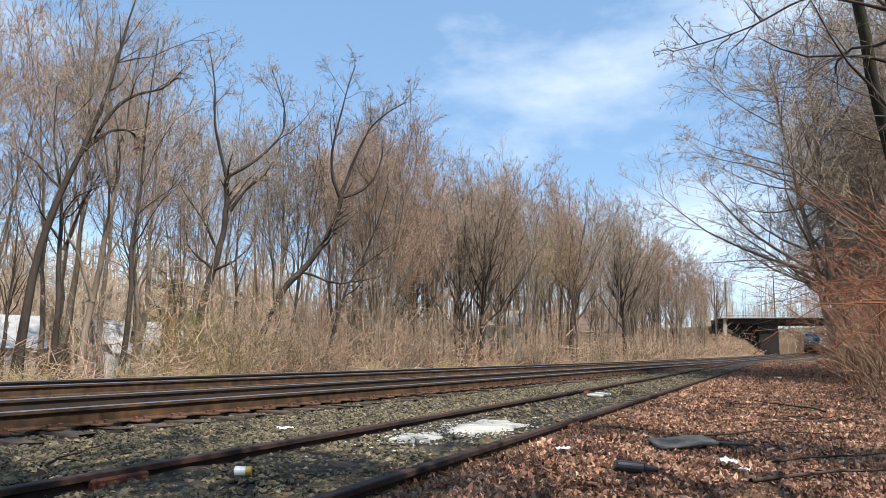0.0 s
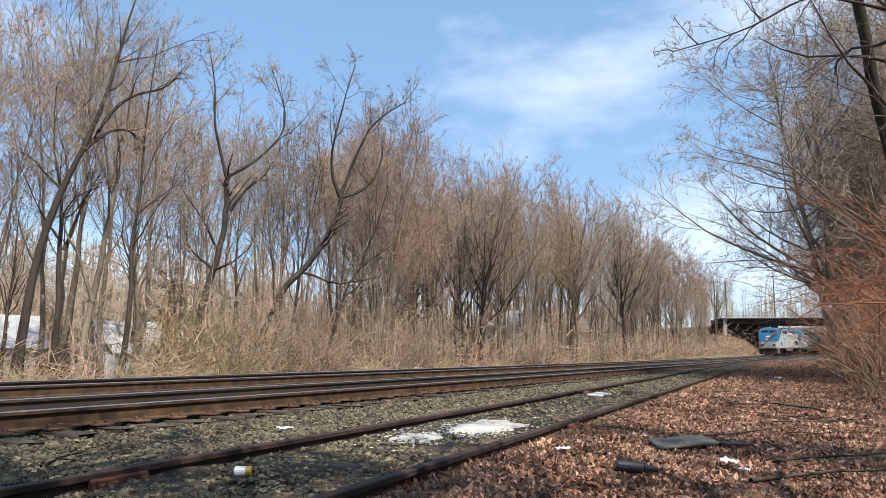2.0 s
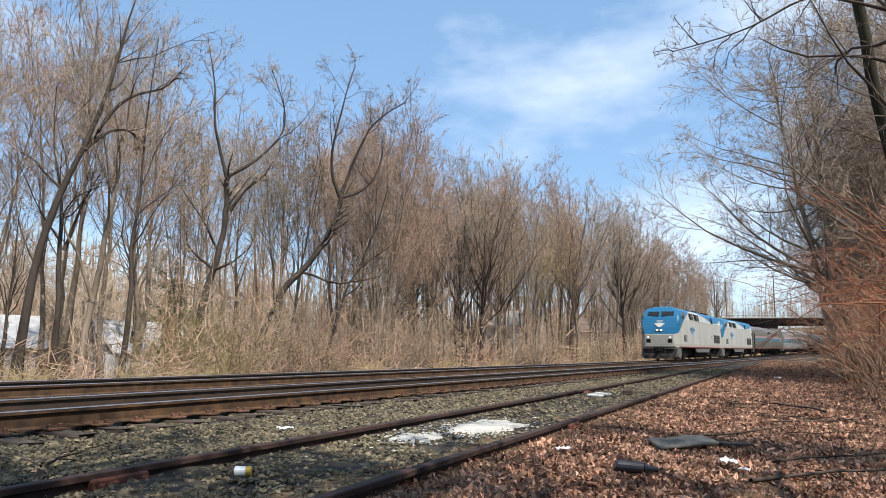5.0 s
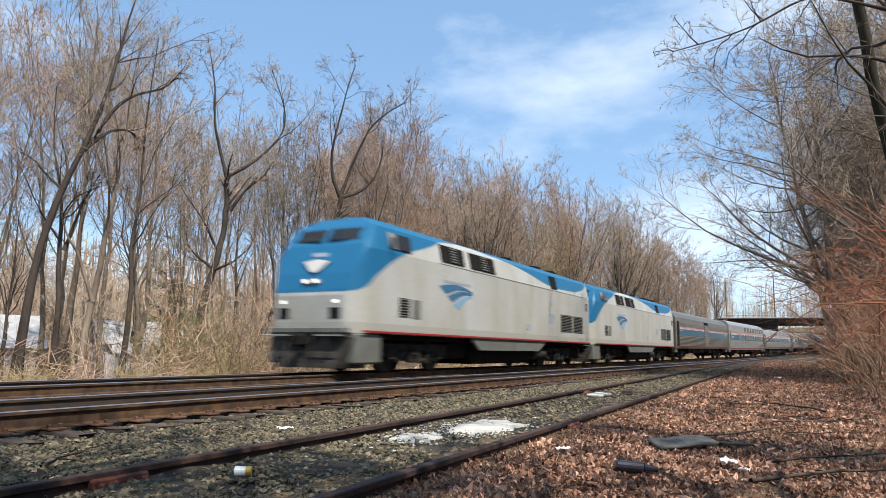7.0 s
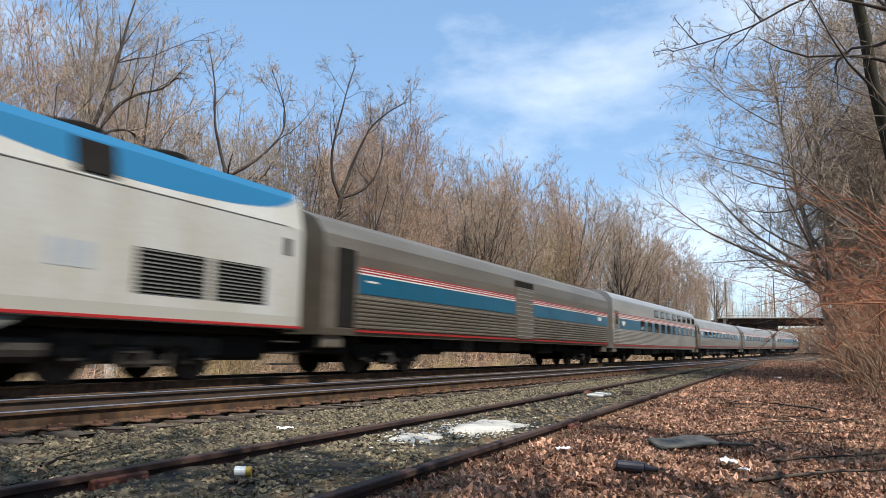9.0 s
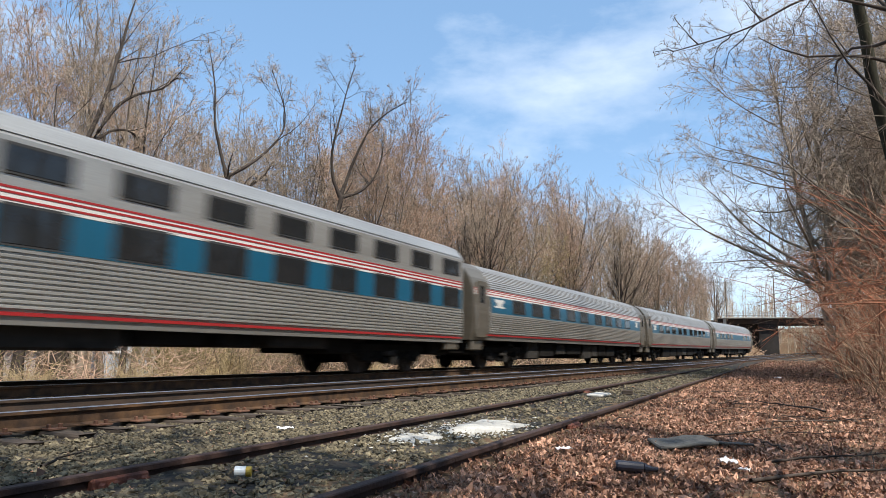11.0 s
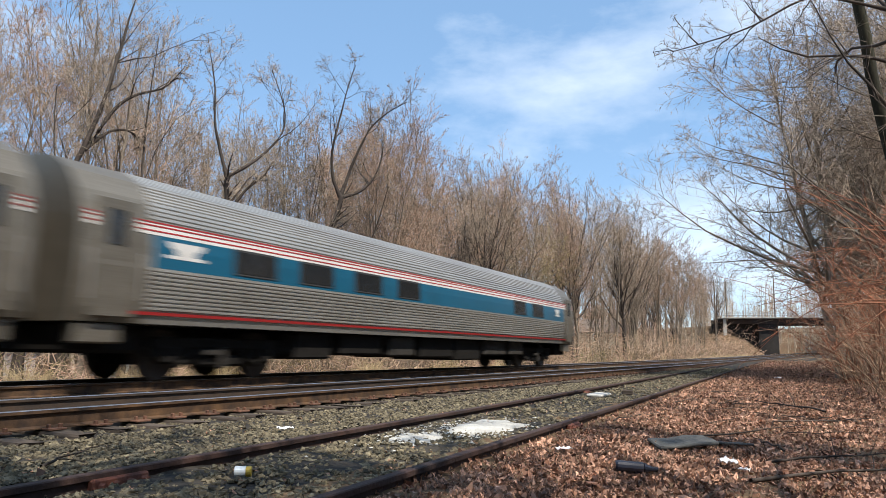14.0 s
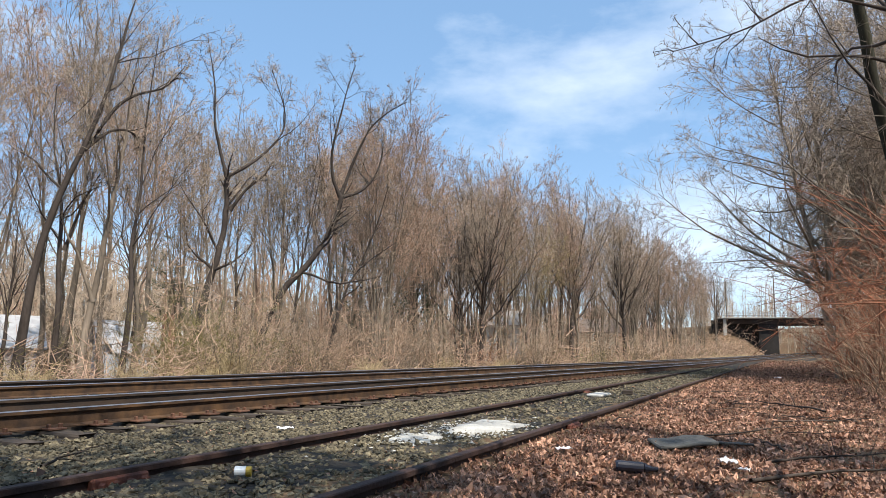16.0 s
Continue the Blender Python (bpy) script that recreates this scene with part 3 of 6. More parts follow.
def coach(label, lefts, seed):
    """A round-sided stainless coach with fluted roof and lower sides."""
    L = 26.0
    car = empty("passenger_coach", label=label, category="railway coach", group="train")
    smooth = [(1.47, 1.02), (1.53, 1.25), (1.585, 1.95), (1.575, 2.35), (1.535, 2.80), (1.40, 3.16), (1.14, 3.5), (0.72, 3.74), (0.3, 3.84), (0, 3.86)]
    prof = [smooth[0]] + flutes(((1.53, 1.25), (1.585, 1.93)), 9, 0.03) + [(1.585, 1.95), (1.575, 2.35), (1.535, 2.80)]
    prof += flutes(((1.535, 2.82), (1.40, 3.16)), 4, 0.02) + flutes(((1.40, 3.16), (1.14, 3.5)), 5, 0.02) + flutes(((1.14, 3.5), (0.72, 3.74)), 5, 0.018) + flutes(((0.72, 3.74), (0.3, 3.84)), 4, 0.016) + [(0.12, 3.86)]
    part("body", tube(prof, 1.75, L - 1.75, L), M_STEEL, car, "fluted stainless steel body")
    for a, b in ((0.38, 1.75), (L - 1.75, L - 0.38)):
        part("vestibule", tube(smooth[:-1] + [(0.1, 3.86)], a, b, L), M_STEEL_DIRTY, car, "smooth grimy steel vestibule")
    strip(car, "blue_band", L, [(1.587, 1.99), (1.577, 2.35), (1.556, 2.56)], 1.8, L - 1.8, M_BLUE, "teal-blue window band")
    strip(car, "white_stripe", L, [(1.558, 2.565), (1.535, 2.785)], 0.5, L - 0.5, M_WHITE, "white stripe", 0.008)
    for z in (2.625, 2.715, 2.775):
        strip(car, "red_stripe", L, [(side_y(smooth, z) + 0.004, z), (side_y(smooth, z + 0.026) + 0.004, z + 0.026)], 0.5, L - 0.5, M_RED, "thin red stripe")
    strip(car, "rub_rail", L, [(1.588, 1.935), (1.588, 1.985)], 1.75, L - 1.75, M_STEEL, "bright rub rail", 0.02)
    strip(car, "sill_stripe", L, [(1.525, 1.17), (1.533, 1.225)], 1.0, L - 1.0, M_RED, "red sill stripe", 0.008)
    windows(car, L, smooth, lefts, 1.16, 2.09, 2.53)
    for side in (-1, 1):
        for u in (1.05, L - 1.05):
            d = part("door", box(0.80, 0.03, 1.95, (0, 0, 0), 0.012), M_STEEL_DIRTY, car, "grimy steel vestibule door", Matrix.Translation((u - L / 2, side * 1.568, 2.08)))
            part("pane", box(0.32, 0.02, 0.6, (0, side * 0.012, 0.5), 0.02), M_GLASS, d, "dark glass")
            for k in (-1, 1):
                part("grab_rail", cyl(0.018, 0.8, n=6), M_STEEL, d, "", Matrix.Translation((k * 0.5, side * 0.06, -0.3)))
        for u, w in ((2.05, 0.9), (L - 3.0, 0.6)):
            part("painted_mark", box(w, 0.008, 0.06, (0, 0, 0)), M_WHITE, car, "small white lettering bar", Matrix.Translation((u + w / 2 - L / 2, side * 1.592, 2.22)))
            part("painted_mark", crest(w), M_WHITE, car, "white winged crest", Matrix.Translation((u + w / 2 - L / 2, side * 1.588, 2.36)))
    underbody(car, L, 0.72, seed)
    for u in (4.0, 22.0):
        bogie(car, u - L / 2, 2.6, 0.485, False)
    car_ends(car, L, 1.5, 3.5)
    return car, L


def sleeper():
    """A tall flat-sided sleeping car with two rows of windows."""
    L = 26.0
    car = empty("sleeping_car", label="tall stainless sleeping car with two rows of windows", category="railway coach", group="train")
    smooth = [(1.48, 0.90), (1.52, 1.12), (1.525, 3.60), (1.47, 3.72), (1.25, 3.98), (0.8, 4.16), (0.2, 4.24)]
    prof = [smooth[0]] + flutes(((1.52, 1.12), (1.522, 1.92)), 10, 0.03) + smooth[2:]
    part("body", tube(prof, 0.4, L - 0.4, L), M_STEEL, car, "stainless body with a fluted lower side")
    strip(car, "blue_band", L, [(1.53, 2.0), (1.53, 2.60)], 1.8, L - 0.5, M_BLUE, "teal-blue window band")
    strip(car, "white_stripe", L, [(1.53, 2.61), (1.53, 2.87)], 0.5, L - 0.5, M_WHITE, "white stripe", 0.008)
    for z in (2.67, 2.77, 2.845):
        strip(car, "red_stripe", L, [(1.535, z), (1.535, z + 0.036)], 0.5, L - 0.5, M_RED, "thin red stripe")
    strip(car, "rub_rail", L, [(1.525, 1.94), (1.525, 1.985)], 0.6, L - 0.6, M_STEEL, "bright rub rail", 0.02)
    strip(car, "sill_stripe", L, [(1.522, 1.03), (1.524, 1.085)], 0.5, L - 0.5, M_RED, "red sill stripe", 0.008)
    strip(car, "drip_rail", L, [(1.49, 3.66), (1.47, 3.70)], 0.5, L - 0.5, M_STEEL, "bright drip rail", 0.03)
    for side in (-1, 1):
        part("painted_mark", crest(0.9), M_WHITE, car, "white winged crest", Matrix.Translation((2.6 - L / 2, side * 1.546, 2.32)))
    lw = [24.2 - 1.95 * k for k in range(10)]
    windows(car, L, smooth, lw, 1.10, 2.05, 2.60)
    windows(car, L, smooth, lw[:8], 1.10, 3.09, 3.48)
    for side in (-1, 1):
        d = part("door", box(0.80, 0.03, 1.95, (0, 0, 0), 0.012), M_STEEL_DIRTY, car, "steel vestibule door", Matrix.Translation((1.2 - L / 2, side * 1.525, 2.05)))
        part("pane", box(0.32, 0.02, 0.6, (0, side * 0.012, 0.5), 0.02), M_GLASS, d, "dark glass")
    underbody(car, L, 0.55, 5)
    for u in (4.0, 22.0):
        bogie(car, u - L / 2, 2.6, 0.485, False)
    car_ends(car, L, 1.5, 3.6)
    return car, L


def baggage_car():
    L = 26.0
    car = empty("baggage_car", label="grimy stainless baggage car with a blue band", category="railway coach", group="train")
    smooth = [(1.46, 0.98), (1.5, 1.14), (1.505, 3.10), (1.46, 3.42), (1.2, 3.78), (0.7, 4.02), (0.15, 4.10)]
    prof = [smooth[0]] + flutes(((1.5, 1.16), (1.502, 2.0)), 8, 0.03) + [(1.505, 2.02), (1.505, 3.02)] + [(1.46, 3.42)] + smooth[4:]
    part("body", tube(prof, 1.72, L - 0.4, L), M_STEEL_DIRTY, car, "grimy fluted steel body")
    part("vestibule", tube(smooth, 0.38, 1.72, L), M_STEEL_DIRTY, car, "smooth grimy steel vestibule")
    for a, b in ((1.8, 12.2), (14.1, 25.3)):
        strip(car, "blue_band", L, [(1.508, 2.05), (1.508, 2.53)], a, b, M_BLUE, "teal-blue band")
        strip(car, "white_stripe", L, [(1.508, 2.54), (1.508, 2.735)], a, b, M_WHITE, "white stripe", 0.008)
        for z in (2.59, 2.66, 2.715):
            strip(car, "red_stripe", L, [(1.513, z), (1.513, z + 0.03)], a, b, M_RED, "thin red stripe")
    strip(car, "sill_stripe", L, [(1.50, 1.07), (1.503, 1.125)], 1.75, L - 0.5, M_RED, "red sill stripe", 0.008)
    for side in (-1, 1):
        # flat black panel: the end doorway's shade is put into its colour
        part("door", box(0.74, 0.03, 1.95, (0, 0, 0), 0.012), M_BLACK, car, "black panel for the shaded end doorway", Matrix.Translation((1.28 - L / 2, side * 1.503, 2.15)))
        d = part("baggage_door", box(1.8, 0.04, 2.0, (0, 0, 0), 0.015), M_STEEL_DIRTY, car, "tan ribbed baggage door", Matrix.Translation((13.15 - L / 2, side * 1.52, 2.12)))
        for k in range(12):
            part("rib", box(1.7, 0.02, 0.03, (0, 0, 0)), M_STEEL, d, "", Matrix.Translation((0, side * 0.022, -0.88 + 0.16 * k)))
        part("door_head", box(1.9, 0.05, 0.25, (0, 0, 0), 0.01), M_BLACK, car, "dark door track", Matrix.Translation((13.15 - L / 2, side * 1.50, 3.24)))
        part("painted_mark", box(0.5, 0.008, 0.05, (0, 0, 0)), M_WHITE, car, "small white lettering bar", Matrix.Translation((2.4 - L / 2, side * 1.521, 2.38)))
        part("painted_mark", box(0.6, 0.008, 0.16, (0, 0, 0)), M_WHITE, car, "small white mark", Matrix.Translation((23.8 - L / 2, side * 1.521, 2.38)))
    underbody(car, L, 0.5, 9)
    for u in (4.0, 22.0):
        bogie(car, u - L / 2, 2.6, 0.485, False)
    car_ends(car, L, 1.45, 3.5)
    return car, L


TRAIN, _off = [], 0.0
for made in (locomotive("leading silver-white diesel locomotive with a blue nose"), locomotive("second silver-white diesel locomotive with a blue nose"), baggage_car(), sleeper(),
             coach("stainless coach with blue window band and fluted roof", [3.75, 5.75, 7.87, 10.05, 12.05, 14.47, 16.45, 18.5, 20.45], 1),
             coach("stainless coach with blue window band and fluted roof", [3.75, 5.75, 7.87, 10.05, 12.05, 14.47, 16.45, 18.5, 20.45], 2),
             coach("rearmost stainless coach with few windows in its blue band", [3.75, 5.75, 7.87, 9.9, 18.3, 20.3], 3)):
    TRAIN.append((made[0], _off, made[1]))
    _off += made[1]


# ---- trees and brush ----
M_BARK = material("grey-brown bark", (0.28, 0.225, 0.17), 0.92, 0, (0.12, 0.095, 0.07), 3, 0.4, 24, 0.6, 0.1, 0.5, stretch=(1, 1, 0.25))
M_BARK_DARK = material("near-black bark", (0.038, 0.030, 0.025), 0.9, 0, (0.09, 0.072, 0.06), 3, 0.3, 24, 0.6, 0.1, 0.3, stretch=(1, 1, 0.25))
M_BARK_MOSS = material("greenish mossy bark", (0.06, 0.056, 0.036), 0.92, 0, (0.025, 0.023, 0.018), 2.5, 0.4, 20, 0.7, 0.1, 0.0, stretch=(1, 1, 0.3))
M_TWIG = material("grey-tan twigs", (0.47, 0.375, 0.28), 0.9, 0, (0.28, 0.215, 0.16), 0.5, 0.4, 6, 0, 0.1, 0.4, island=0.4)
M_TWIG_RED = material("reddish budding twigs", (0.48, 0.33, 0.24), 0.9, 0, (0.28, 0.185, 0.13), 0.5, 0.4, 6, 0, 0.1, 0.4, island=0.4)
M_TWIG_GOLD = material("golden-green willow twigs", (0.357, 0.281, 0.128), 0.9, 0, (0.225, 0.173, 0.083), 0.5, 0.4, 6, 0, 0.1, 0.3, island=0.4)
M_TWIG_DARK = material("dark grey twigs", (0.30, 0.245, 0.19), 0.9, 0, (0.15, 0.12, 0.095), 0.5, 0.4, 6, 0, 0.1, 0.3, island=0.4)
M_CANE_RED = material("red-brown dead canes", (0.37, 0.15, 0.08), 0.8, 0, (0.17, 0.075, 0.045), 1.0, 0.4, 12, 0, 0.2, 0.3, island=0.6)
M_CANE_TAN = material("bleached tan canes", (0.46, 0.315, 0.21), 0.8, 0, (0.20, 0.12, 0.075), 1.0, 0.4, 12, 0, 0.2, 0.3, island=0.6)
M_BRUSH = material("warm tan brush stems", (0.56, 0.41, 0.285), 0.9, 0, (0.26, 0.17, 0.115), 0.7, 0.42, 8, 0, 0.1, 0.5, island=0.6)
M_OLIVE = material("olive vine tangle", (0.27, 0.23, 0.095), 0.9, 0, (0.14, 0.12, 0.05), 0.8, 0.4, 8, 0, 0.1, 0.2, island=0.6)
M_NEEDLE = material("dark green needles", (0.05, 0.075, 0.03), 0.8, 0, (0.035, 0.05, 0.022), 0.8, 0.4, 8, 0, 0.2, 0.2, island=0.5)
M_STRAW = material("dry straw grass", (0.495, 0.396, 0.234), 0.85, 0, (0.378, 0.279, 0.153), 1.0, 0.4, 12, 0, 0.2, 0.2, island=0.5)
M_BUD = material("fresh green shoots", (0.12, 0.24, 0.03), 0.7, 0, (0.09, 0.18, 0.03), 1.0, 0.4, 12, 0, 0.2, 0.2, island=0.4)


def unit(v):
    return v / np.maximum(np.linalg.norm(v, axis=-1, keepdims=True), 1e-9)


def fast_mesh(name, groups, mat, smooth=True):
    """A mesh from groups of (vertices, faces), the faces of a group all of one size."""
    me = bpy.data.meshes.new(name)
    verts, loops, starts, totals, nv, nl = [], [], [], [], 0, 0
    for v, f in groups:
        verts.append(v.reshape(-1, 3))
        loops.append((f + nv).ravel())
        starts.append(nl + np.arange(len(f)) * f.shape[1])
        totals.append(np.full(len(f), f.shape[1]))
        nv += len(verts[-1])
        nl += f.size
    verts, loops = np.concatenate(verts), np.concatenate(loops)
    me.vertices.add(len(verts))
    me.vertices.foreach_set("co", verts.astype(np.float32).ravel())
    me.loops.add(len(loops))
    me.loops.foreach_set("vertex_index", loops.astype(np.int32))
    st = np.concatenate(starts).astype(np.int32)
    me.polygons.add(len(st))
    me.polygons.foreach_set("loop_start", st)
    me.polygons.foreach_set("use_smooth", np.full(len(st), smooth))
    me.materials.append(mat)
    me.update(calc_edges=True)
    return me


def shoots(rng, P, R, n, lo, hi, ang, length, m, up, wob, rmul, rmin=0.003, thin=0.85, flat=0.0, cone=0.75):
    """n side shoots on each polyline of P: they leave it between lo and hi of its length at the angle ang (degrees), and wander."""
    N, k = P.shape[0], P.shape[1] - 1
    idx = np.repeat(np.arange(N), n)
    t = rng.uniform(lo, hi, N * n)
    f = np.clip(t * k, 0, k - 1e-4)
    i = f.astype(int)
    fr = (f - i)[:, None]
    p = P[idx, i] * (1 - fr) + P[idx, i + 1] * fr
    d = unit(P[idx, i + 1] - P[idx, i])
    r0 = R[idx, i] * (1 - fr[:, 0]) + R[idx, i + 1] * fr[:, 0]
    plen = np.linalg.norm(np.diff(P, axis=1), axis=2).sum(1)[idx]
    rv = rng.normal(size=(N * n, 3))
    rv[:, 2] *= 1 - flat
    perp = unit(rv - (rv * d).sum(1, keepdims=True) * d)
    a = np.radians(rng.uniform(ang[0], ang[1], N * n))[:, None]
    d = np.cos(a) * d + np.sin(a) * perp
    ln = plen * length * (1.15 - cone * t) * rng.uniform(0.6, 1.2, N * n)
    out, rad = [p], [np.maximum(r0 * rmul, rmin)]
    for j in range(m):
        d = unit(d + np.array([0, 0, up]) + rng.normal(size=d.shape) * wob)
        p = p + d * (ln / m)[:, None]
        out.append(p)
        rad.append(np.maximum(rad[0] * (1 - thin * (j + 1) / m), rmin * 0.5))
    return np.stack(out, 1), np.stack(rad, 1)


def tubes(P, R, sides):
    """Tapered tubes round polylines: vertices and quads."""
    M, m = P.shape[0], P.shape[1]
    T = np.empty_like(P)
    T[:, 1:-1] = P[:, 2:] - P[:, :-2]
    T[:, 0], T[:, -1] = P[:, 1] - P[:, 0], P[:, -1] - P[:, -2]
    T = unit(T)
    ref = np.where(np.abs(T[..., 2:3]) > 0.9, np.array([1.0, 0.2, 0]), np.array([0, 0, 1.0]))
    A = unit(np.cross(T, ref))
    B = np.cross(T, A)
    th = np.arange(sides) / sides * 2 * np.pi
    V = P[:, :, None] + R[:, :, None, None] * (A[:, :, None] * np.cos(th)[None, None, :, None] + B[:, :, None] * np.sin(th)[None, None, :, None])
    base = (np.arange(M) * m * sides)[:, None, None]
    ring = (np.arange(m - 1) * sides)[None, :, None]
    j = np.arange(sides)[None, None, :]
    a, b = base + ring + j, base + ring + (j + 1) % sides
    return V.reshape(-1, 3), np.stack([a, b, b + sides, a + sides], -1).reshape(-1, 4)


def spikes(P, R):
    """Three-sided pointed twigs along the ends of polylines: vertices and triangles."""
    p0, p1, r = P[:, 0], P[:, -1], R[:, 0]
    T = unit(p1 - p0)
    ref = np.where(np.abs(T[:, 2:3]) > 0.9, np.array([1.0, 0.2, 0]), np.array([0, 0, 1.0]))
    A = unit(np.cross(T, ref))
    B = np.cross(T, A)
    V = np.stack([p0 + r[:, None] * A, p0 + r[:, None] * (-0.5 * A + 0.87 * B), p0 + r[:, None] * (-0.5 * A - 0.87 * B), p1], 1)
    b = (np.arange(len(p0)) * 4)[:, None]
    F = np.concatenate([b + np.array([[0, 1, 3]]), b + np.array([[1, 2, 3]]), b + np.array([[2, 0, 3]])])
    return V.reshape(-1, 3), F


def twiglets(rng, P, R):
    """The finest twigs, a few millimetres thick: one tapering sliver each, turned at random."""
    p0, p1 = P[:, 0], P[:, -1]
    side = unit(np.cross(p1 - p0, rng.normal(size=p0.shape))) * (R[:, 0] * 1.3)[:, None]
    V = np.stack([p0 - side, p0 + side, p1], 1)
    return V.reshape(-1, 3), np.arange(len(p0) * 3).reshape(-1, 3)


def bole(rng, points, r0, r1, wob=0.02, m=14):
    """A trunk's polyline, smooth through a few points."""
    pts = np.array(points, float)
    k = np.linspace(0, len(pts) - 1, m + 1)
    P = np.stack([np.interp(k, np.arange(len(pts)), pts[:, c]) for c in range(3)], -1)
    for _ in range(2):
        P[1:-1] = (P[:-2] + 2 * P[1:-1] + P[2:]) / 4
    ln = np.linalg.norm(P[-1] - P[0])
    P[1:] += np.cumsum(rng.normal(size=(m, 3)) * wob * ln / m * 1.5, 0) * np.array([1, 1, 0.2])
    f = np.linspace(0, 1, m + 1)
    R = r0 + (r1 - r0) * f ** 0.8
    R[0] *= 1.35
    return P[None], R[None]


def tree(label, seed, boles, bark, twig, limbs=8, limb_len=0.5, limb_lo=0.35, limb_ang=(25, 55), up=0.10, branch=(7, 7, 6), crook=0.13, lens=(0.55, 0.62, 0.6), category="tree", group="trackside trees", fine=0.0045):
    """A bare tree: boles (point lists with end radii), limbs, branches, and a crown of fine twigs."""
    rng = np.random.default_rng(seed)
    th = empty("tree", label=label, category=category, group=group)
    wood, crown = [], []
    for pts, r0, r1 in boles:
        P, R = bole(rng, pts, r0, r1)
        wood.append(tubes(P, R, 7))
        L1, Q1 = shoots(rng, P, R, limbs, limb_lo, 1.0, limb_ang, limb_len, 6, up, crook, 0.5, 0.010, cone=0.5)
        wood.append(tubes(L1, Q1, 5))
        tipP, tipR = P[:, -5:], R[:, -5:]
        L2, Q2 = shoots(rng, L1, Q1, branch[0], 0.2, 1.0, (22, 60), lens[0], 3, up * 0.8, crook * 2.0, 0.5, fine * 1.8, cone=0.5)
        Lt, Qt = shoots(rng, tipP, tipR, 5, 0.0, 1.0, (10, 45), 0.75, 3, up, crook, 0.5, fine * 1.8)
        L2, Q2 = np.concatenate([L2, Lt]), np.concatenate([Q2, Qt])
        wood.append(tubes(L2, Q2, 3))
        L3, Q3 = shoots(rng, L2, Q2, branch[1], 0.1, 1.0, (25, 68), lens[1], 1, up, crook, 0.55, fine * 1.25)
        crown.append(spikes(L3, Q3))
        L4, Q4 = shoots(rng, L3, Q3, branch[2], 0.1, 0.95, (28, 75), lens[2], 1, 0.12, 0.1, 0.8, fine)
        crown.append(twiglets(rng, L4, Q4))
    part("trunk", fast_mesh("trunk", wood, bark), None, th, "bare trunk and limbs")
    part("crown", fast_mesh("crown", crown, twig), None, th, "bare fine twigs")
    return th


